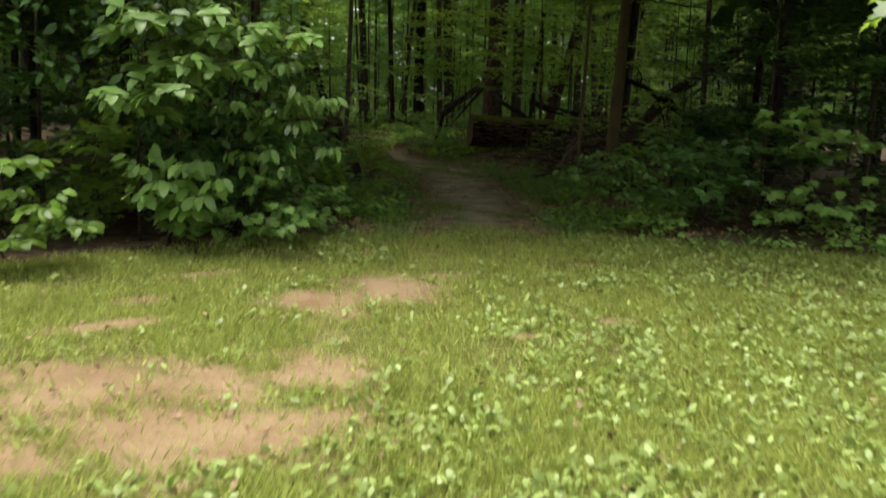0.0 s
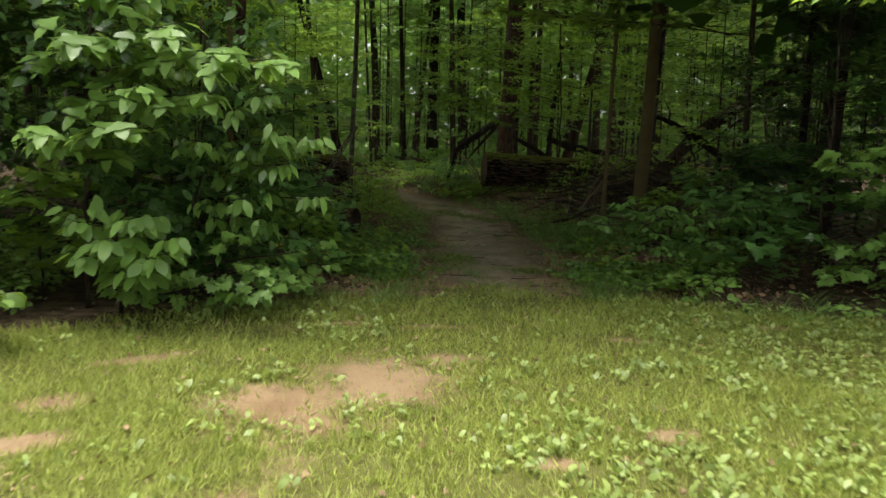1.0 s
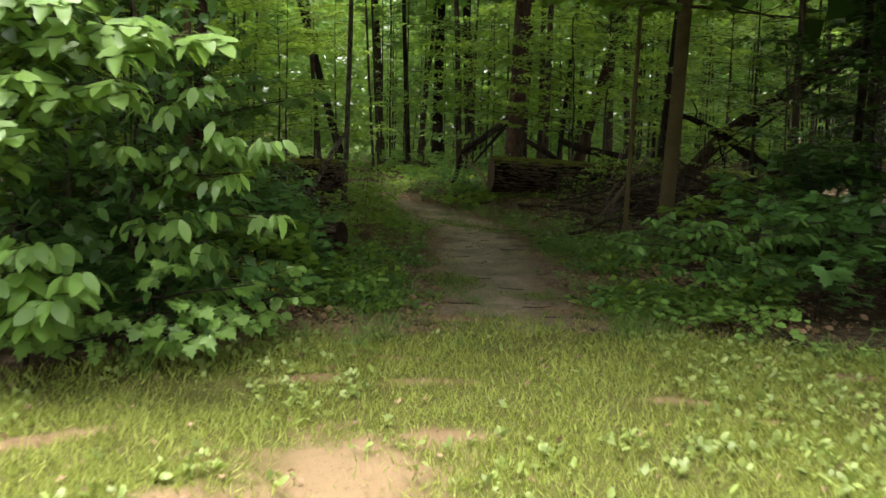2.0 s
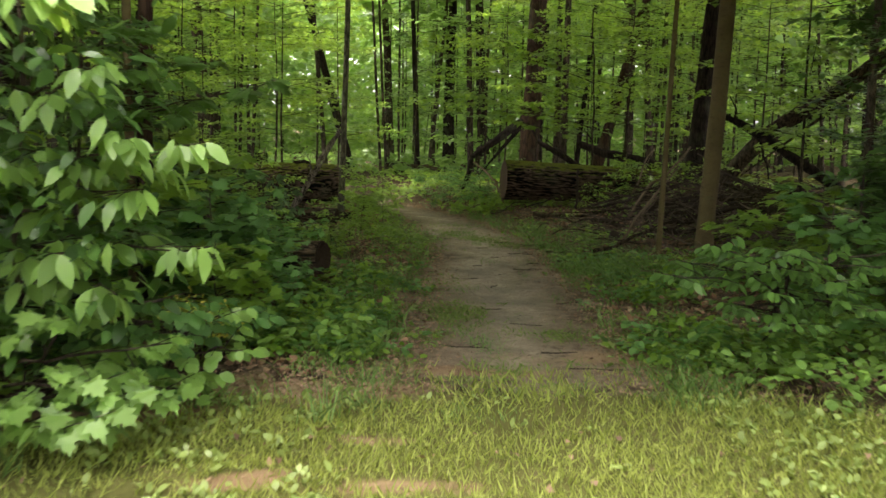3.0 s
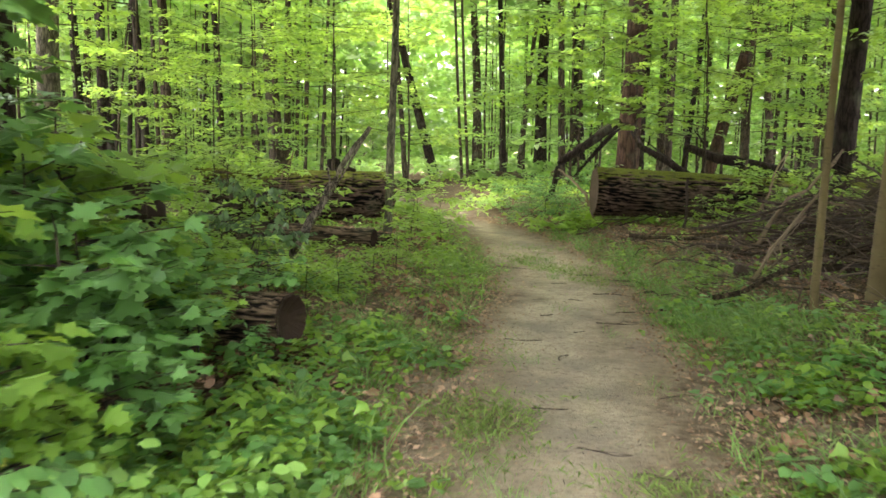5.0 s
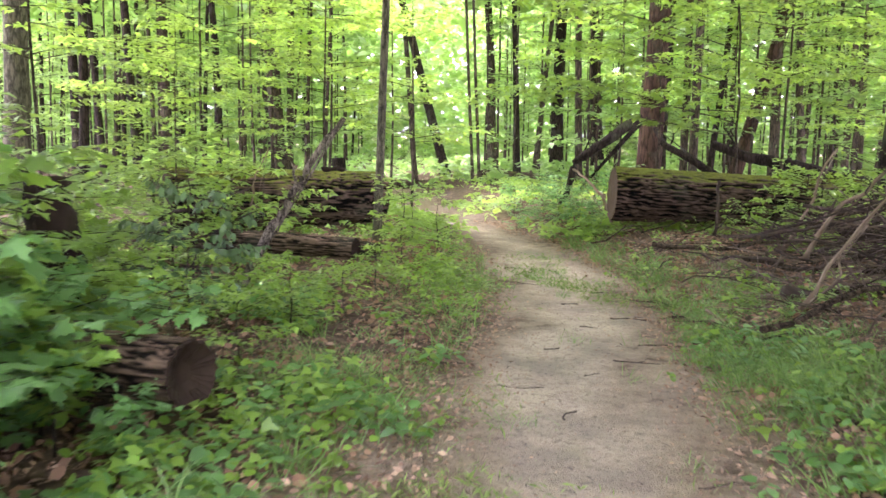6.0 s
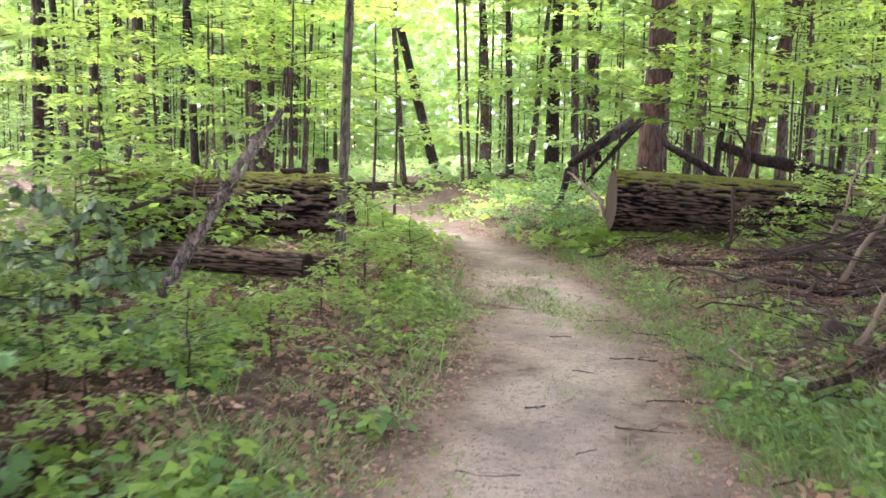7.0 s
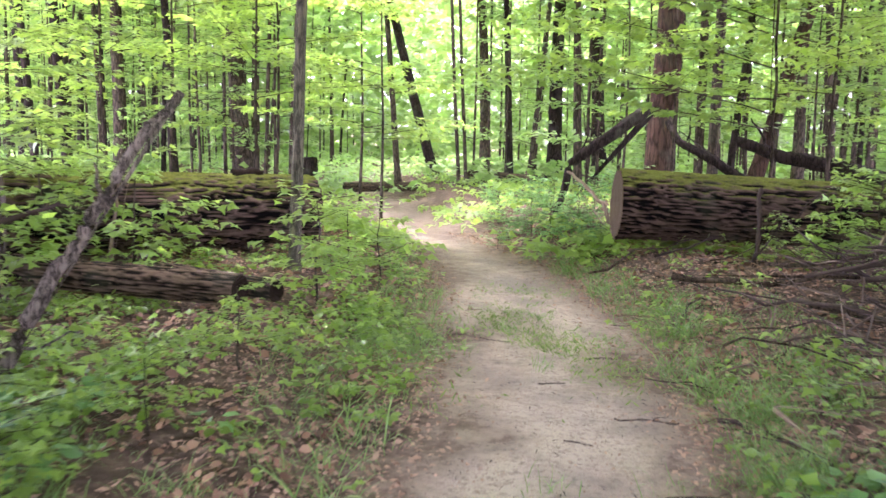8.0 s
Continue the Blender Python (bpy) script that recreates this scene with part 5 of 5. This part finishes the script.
def path_twigs():
    r = np.random.default_rng(61)
    spots = [(0.02, 14.82, 0.02, 0.42), (0.75, 17.24, 0.0, 0.5), (1.25, 17.2, 0.1, 0.45), (0.95, 16.2, 0.15, 0.5), (1.05, 10.85, 0.05, 0.62), (0.35, 14.3, 1.2, 0.25), (0.75, 15.6, -0.1, 0.45),
             (-0.75, 16.3, -1.1, 0.6), (-0.85, 17.0, -0.9, 0.45), (0.3, 13.0, 0.1, 0.3), (0.6, 12.3, -0.2, 0.4), (-0.1, 12.7, 0.2, 0.35), (1.05, 13.4, 0.4, 0.35), (0.9, 12.0, 0.1, 0.5), (0.45, 15.2, 0.8, 0.2),
             (0.2, 17.9, 0.3, 0.25), (-0.3, 19.0, -0.4, 0.35), (0.5, 18.6, 0.2, 0.3), (0.7, 19.8, 0.1, 0.4), (-0.6, 20.2, 0.5, 0.3), (0.1, 11.4, -0.1, 0.5), (0.8, 11.3, 0.2, 0.4), (1.4, 15.0, 0.6, 0.5), (1.5, 16.7, 0.2, 0.6),
             (-0.4, 13.7, -0.6, 0.3), (-0.5, 15.3, 0.3, 0.35), (0.4, 16.8, -0.3, 0.22), (0.15, 15.9, 0.5, 0.18)]
    for k, (x, y, a, length) in enumerate(spots):
        t = thing("twig", "dark dry twig lying on the sandy path", "twig", "twigs on the path", at=gz(x, y, 0.006))
        length *= 0.7
        h = np.array([math.cos(a), math.sin(a), 0]) * length / 2
        rad = r.uniform(0.003, 0.006)
        part("shoot", mesh_np("shoot", *tube(wander(-h, h, 8, 0.035 * length + 0.006, 400 + k) * [1, 1, 0.15], np.linspace(rad, rad * 0.5, 8), 5, 0.1, k), STICK_DARK), t)
        if length > 0.3:
            q = np.array([math.cos(a + 0.7), math.sin(a + 0.7), 0.1]) * length * 0.35
            part("side_shoot", mesh_np("side_shoot", *tube(wander(h * 0.1, h * 0.1 + q, 5, 0.008, 500 + k), np.linspace(rad * 0.7, rad * 0.3, 5), 4), STICK_DARK), t)


path_twigs()
for x, y, mat, label in ((1.24, 11.52, WEED, "pale green fallen leaf on the path"), (3.05, 7.24, YELLOW, "yellow fallen leaf on the lawn")):
    ob = new("fallen_leaf", mesh_np("fallen_leaf", MAPLE[0] * [1, 1, 0.3], MAPLE[1], mat))
    tagged(ob, label, "leaf")
    ob.matrix_basis = pose(*gz(x, y, 0.03), 4, -8, 70) @ Matrix.Scale(0.14, 4)


# ---------------------------------------------------------------- lawn, undergrowth, litter
def stuff(name, label, category, v, f, mat):
    return tagged(new(name, mesh_np(name, v, f, mat)), label, category, kind="stuff")


def lawn():
    r = np.random.default_rng(71)
    n = 430000
    y = 1.8 + 9.0 * r.random(n) ** 1.15
    x = r.uniform(-1, 1, n) * (1.8 + y * 0.62) + 0.3
    s, g, e, d = cover(x, y)
    patch = ripple(x * 0.55 + 3, y * 0.6)
    keep = (y < lawn_edge(x) + r.normal(size=n) * np.where(np.abs(x - 0.5) < 1.2, 0.5, 0.2) + 0.1) & (r.random(n) > 0.95 * np.clip((e - 0.15) / 0.8, 0, 1) ** 0.9) & (r.random(n) < 0.12 + 1.3 * patch)
    x, y = x[keep], y[keep]
    fade = r.random(len(x)) < np.clip(np.minimum((y - 1.8) / 0.8, (1.8 + y * 0.62 - np.abs(x - 0.3)) / 0.6), 0, 1)
    x, y = x[fade], y[fade]
    n = len(x)
    d = directions(n, r, 0.0, 0.1)
    d[:, 2] = r.uniform(0.3, 2.2, n)
    near = np.clip((lawn_edge(x) - y) / 1.2, 0, 1)
    v, f = scatter(BLADE, on_ground(x, y), d, ups(n, r, 0.5), r.uniform(0.03, 0.085, n) * (1.2 - 0.2 * near), 0.13)
    stuff("lawn_grass", "short yellow-green lawn grass", "grass", v, f, GRASS)
    # broad-leaved weeds in rosettes
    n = 9500
    y = 2.0 + 8.2 * r.random(n)
    x = r.uniform(-1, 1, n) * (1.6 + y * 0.6) + 0.3
    s, g, e, d = cover(x, y)
    thick = np.clip(0.25 + 0.2 * x + 0.25 * (x > -0.3) * np.clip((7.5 - y) / 3, 0, 1) + 0.3 * (y > 8.2) * ((x < -0.4) | (x > 1.5)) - 0.5 * (y > 7.8) * (np.abs(x - 0.5) < 0.95) + 1.3 * (ripple(x * 0.6, y * 0.6) - 0.5), 0.04, 0.85)
    keep = (y < lawn_edge(x)) & (r.random(n) < thick) & (e < 0.75)
    x, y = np.repeat(x[keep], 5), np.repeat(y[keep], 5)
    n = len(x)
    d = directions(n, r, 0.6, 0.5)
    p = on_ground(x + r.normal(size=n) * 0.025, y + r.normal(size=n) * 0.025, r.uniform(0.01, 0.05, n))
    v, f = scatter(BROAD, p, d, ups(n, r, 0.5), r.uniform(0.024, 0.07, n), 0.72)
    stuff("lawn_weeds", "pale green clover and plantain leaves in the lawn", "weeds", v, f, WEED)


lawn()


def tufts():
    """Longer grass along the lawn's edge and on the verges of the path."""
    r = np.random.default_rng(81)
    n = 1500
    y = r.uniform(8.0, 24.0, n)
    x = path_x(y) + r.choice([-1, 1], n) * (0.8 + np.abs(r.normal(size=n)) * 0.5)
    x = np.where(r.random(n) < 0.35, r.uniform(-4.5, 6, n), x)
    edge = np.abs(y - lawn_edge(x)) < 0.6
    verge = (np.abs(x - path_x(y)) < 1.6) & (y > 10)
    keep = (edge & (r.random(n) < 0.4)) | (verge & (r.random(n) < np.where(x < path_x(y), 0.12, 0.3)))
    sx = [-0.8, -0.6, -0.95, -0.7, -0.5, -1.05, -0.85, -0.65, -1.1, -0.9, -0.75, -1.2, 1.9, 2.0, 2.2, 1.75, 2.1, 1.85, -0.9, -0.8, -1.0, -0.6, -0.55, 0.25, 0.3, 0.05, 0.2, -0.5, -0.2, 0.55, 0.15, 0.0]
    sy = [10.7, 10.9, 11.0, 11.3, 11.5, 11.6, 11.9, 12.1, 12.3, 12.5, 10.5, 10.8, 13.9, 14.3, 14.0, 14.5, 14.7, 15.3, 12.4, 13.0, 13.4, 12.6, 11.9, 11.5, 11.2, 11.8, 11.4, 18.6, 19.3, 19.0, 18.2, 19.9]
    x, y = np.concatenate([x[keep], sx, sx]), np.concatenate([y[keep], sy, np.array(sy) + 0.12])
    high = np.concatenate([r.uniform(0.10, 0.26, keep.sum()), r.uniform(0.12, 0.3, 2 * len(sx))])
    high = np.where(np.abs(x - path_x(y)) < 0.7, 0.10, high)
    ty = r.uniform(13.8, 21.0, 240)
    tx = path_x(ty) + np.where(r.random(240) < 0.8, r.uniform(0.8, 2.1, 240), r.uniform(-1.3, -0.75, 240))
    x, y, high = np.concatenate([x, tx]), np.concatenate([y, ty]), np.concatenate([high, r.uniform(0.06, 0.16, 240)])
    for cx, cy, rx, ry, count, tall in ((1.72, 15.2, 0.2, 0.32, 60, 0.2), (1.3, 17.0, 0.15, 0.7, 45, 0.13), (-1.15, 14.6, 0.2, 0.5, 45, 0.16), (-1.1, 17.9, 0.15, 0.8, 40, 0.12), (-2.0, 16.0, 0.6, 0.7, 30, 0.11)):
        x, y, high = np.concatenate([x, cx + rx * r.normal(size=count)]), np.concatenate([y, cy + ry * r.normal(size=count)]), np.concatenate([high, tall * r.uniform(0.6, 1.2, count)])
    k = 26
    x, y, high = np.repeat(x, k), np.repeat(y, k), np.repeat(high, k)
    n = len(x)
    d = directions(n, r, 1.1, 0.4)
    v, f = scatter(ARCH, on_ground(x + r.normal(size=n) * 0.07, y + r.normal(size=n) * 0.07), d, -ups(n, r, 0.3) * [1, 1, -1], high * r.uniform(0.6, 1.3, n), 0.035)
    stuff("grass_tufts", "long green grass tufts along the path", "grass", v, f, leaf_material("long_grass", (0.06, 0.12, 0.02), (0.15, 0.24, 0.06), (0.2, 0.34, 0.06), 0.35, 0.5, 0.3))


tufts()


def path_grass():
    """Short grass that has crept over the trodden path."""
    r = np.random.default_rng(85)
    x, y = [], []
    for cx, cy, rx, ry, n in ((-0.12, 12.65, 0.24, 0.33, 1900), (-0.5, 11.5, 0.25, 0.4, 1500), (1.05, 11.85, 0.3, 0.12, 700), (0.5, 10.6, 0.7, 0.2, 2200), (0.1, 18.9, 0.25, 0.3, 900), (-0.35, 19.8, 0.2, 0.4, 700), (0.55, 18.2, 0.15, 0.3, 350),
                             (-0.55, 14.4, 0.25, 0.4, 900), (-0.6, 18.0, 0.2, 0.6, 700), (1.35, 12.6, 0.25, 0.5, 800), (-0.3, 21.2, 0.3, 0.3, 350), (-0.75, 12.2, 0.3, 0.8, 1500)):
        x.append(cx + rx * r.normal(size=n))
        y.append(cy + ry * r.normal(size=n))
    x, y = np.concatenate(x), np.concatenate(y)
    keep = ripple(x * 1.2, y * 1.2) > 0.4
    x, y = x[keep], y[keep]
    n = len(x)
    d = directions(n, r, 0.7, 0.3)
    v, f = scatter(SMALL, on_ground(x, y), d, ups(n, r, 0.5), r.uniform(0.03, 0.09, n), 0.22)
    stuff("path_grass", "thin short grass creeping over the path", "grass", v, f, leaf_material("path_grass", (0.07, 0.11, 0.022), (0.16, 0.21, 0.05), (0.2, 0.3, 0.05), 0.35, 0.55, 0.2))


path_grass()


def undergrowth():
    r = np.random.default_rng(91)

    def plants(n, y0, y1, wide, mat, name, label, leaf, tall, per, template, close=0.85, power=1.0):
        y = y0 + (y1 - y0) * r.random(n) ** power
        x = path_x(y) + r.uniform(-1, 1, n) * (wide + 0.45 * (y - y0))
        off = np.abs(x - path_x(y))
        clump = 0.65 * ripple(x * 0.4 + 1.3, y * 0.4) + 0.4 * ripple(x * 1.4, y * 1.2)
        bare = (x > 0.1) & (x < 2.6) & (y > 20.4) & (y < 23.2) & (r.random(n) < 0.72)
        bare = bare | ((x > 0.8) & (x < 4.0) & (y > 13.8) & (y < 20.6) & (r.random(n) < np.where(x > 1.9, 0.75, 0.45)))
        lush = 0.2 * ((x < path_x(y) - 1.0) & (y < 14.2) & (y > 10.5))
        bare = bare | ((x < -0.7) & (x > -3.4) & (y > 14.2) & (y < 18.2) & (r.random(n) < 0.3))
        wild = (template is not BROAD) | (tall < 0.2) | (y < lawn_edge(x) + 1.0 + 0.5 * r.random(n)) | (off > 2.4)
        keep = ~bare & wild & (off > close + r.normal(size=n) * 0.16) & (y > lawn_edge(x) - 0.25) & (r.random(n) < 1.9 * clump - 0.75 + lush)
        x, y = np.repeat(x[keep], per), np.repeat(y[keep], per)
        n = len(x)
        a = r.uniform(0, 6.28, n)
        h = np.repeat(tall * (0.35 + r.random(n // per)) , per) * r.uniform(0.7, 1.1, n)
        reach = leaf * r.uniform(0.1, 0.7, n)
        p = on_ground(x + np.cos(a) * reach, y + np.sin(a) * reach, h)
        d = np.stack([np.cos(a), np.sin(a), -0.15 + 0.25 * r.normal(size=n)], -1)
        v, f = scatter(template, p, d, ups(n, r, 0.3), leaf * r.uniform(0.6, 1.2, n))
        stuff(name, label, "undergrowth", v, f, mat)

    plants(24000, 10.6, 24.0, 2.6, LEAF, "ground_plants", "low green leafy plants covering the forest floor", 0.06, 0.09, 5, BROAD, 0.98)
    plants(5200, 10.8, 16.5, 2.2, LEAF_COOL, "verge_plants", "broad-leaved low green plants along the path's verge", 0.085, 0.11, 5, BROAD, 0.95)
    plants(4800, 14.6, 20.0, 2.6, LEAF, "trailside_plants", "small soft green plants among the fallen leaves", 0.06, 0.08, 6, STAR, 0.9)
    plants(8000, 10.6, 26.0, 3.0, LEAF_FRESH, "maple_seedlings", "bright green ankle-high seedlings on the forest floor", 0.08, 0.18, 5, STAR, 1.05)
    plants(7000, 22.5, 40.0, 4.0, LEAF_FRESH, "far_ground_plants", "light green low plants beyond the logs", 0.17, 0.22, 5, STAR, 0.75)
    plants(9000, 36.0, 75.0, 14.0, LEAF_FAR, "far_undergrowth", "light green undergrowth deep in the wood", 0.35, 0.55, 5, SMALL, -1.0)
    plants(15000, 6.2, 12.5, 8.0, LEAF_EDGE_LIT, "edge_plants", "green leafy plants at the wood's edge", 0.085, 0.24, 6, BROAD, 1.25)


undergrowth()


def litter():
    r = np.random.default_rng(101)
    n = 112000
    y = 9.9 + 17 * r.random(n) ** 1.25
    x = path_x(y) + r.normal(size=n) * (1.4 + 0.12 * (y - 10))
    off = np.abs(x - path_x(y))
    keep = ((off > 0.45 + 0.35 * r.random(n)) | (r.random(n) < 0.12)) & (off < 6) & (y > lawn_edge(x) - 0.1) & (r.random(n) < 0.35 + 0.8 * ripple(x * 0.6 + 2, y * 0.5 + 1))
    x, y = x[keep], y[keep]
    n = len(x)
    d = directions(n, r, 0.05, 0.25)
    v, f = scatter(SMALL, on_ground(x, y, r.uniform(0.004, 0.03, n)), d, ups(n, r, 0.5), r.uniform(0.011, 0.033, n) * (1 + 0.05 * (y - 10)) * r.choice([1.0, 1.0, 1.6], n) * np.clip(0.3 + 0.9 * np.abs(x - path_x(y)), 0.4, 1), 0.75)
    stuff("leaf_litter", "dry brown fallen leaves on the forest floor", "leaves", v, f, STRAW)
    n = 15000
    y = 10.4 + 13 * r.random(n) ** 1.2
    x = path_x(y) + r.normal(size=n) * 2.0
    off = np.abs(x - path_x(y))
    keep = (off > 0.85 + 0.35 * r.random(n)) & (off < 5) & (y > lawn_edge(x) + 0.1) & (r.random(n) < 2.2 * ripple(x * 1.1 + 4, y * 0.9) - 0.4)
    x, y = x[keep], y[keep]
    n = len(x)
    v, f = scatter(BROAD, on_ground(x, y, r.uniform(0.008, 0.04, n)), directions(n, r, 0.15, 0.35), ups(n, r, 0.75), r.uniform(0.035, 0.085, n), 0.85)
    stuff("fallen_leaves", "curled russet oak leaves lying along the path", "leaves", v, f, RUSSET)
    n = 900
    y = 3.0 + 6.5 * r.random(n)
    x = r.uniform(-1, 1, n) * (1.5 + y * 0.45)
    v, f = scatter(STAR, on_ground(x, y, 0.02), directions(n, r, 0.1, 0.3), ups(n, r, 0.6), r.uniform(0.02, 0.055, n))
    stuff("lawn_litter", "small dry leaves scattered in the lawn", "leaves", v, f, STRAW)
    n = 5000
    y = 10.3 + 14 * r.random(n)
    x = path_x(y) + r.normal(size=n) * 1.3
    v, f = scatter(SMALL, on_ground(x, y, 0.008), directions(n, r, 0.05, 0.05), ups(n, r, 0.2), 0.012 + 0.06 * r.random(n) ** 2.5, r.choice([0.16, 0.3, 0.6]))
    stuff("wood_chips", "thin dark twigs and chips strewn over the path", "chips", v, f, STICK_DARK)


litter()
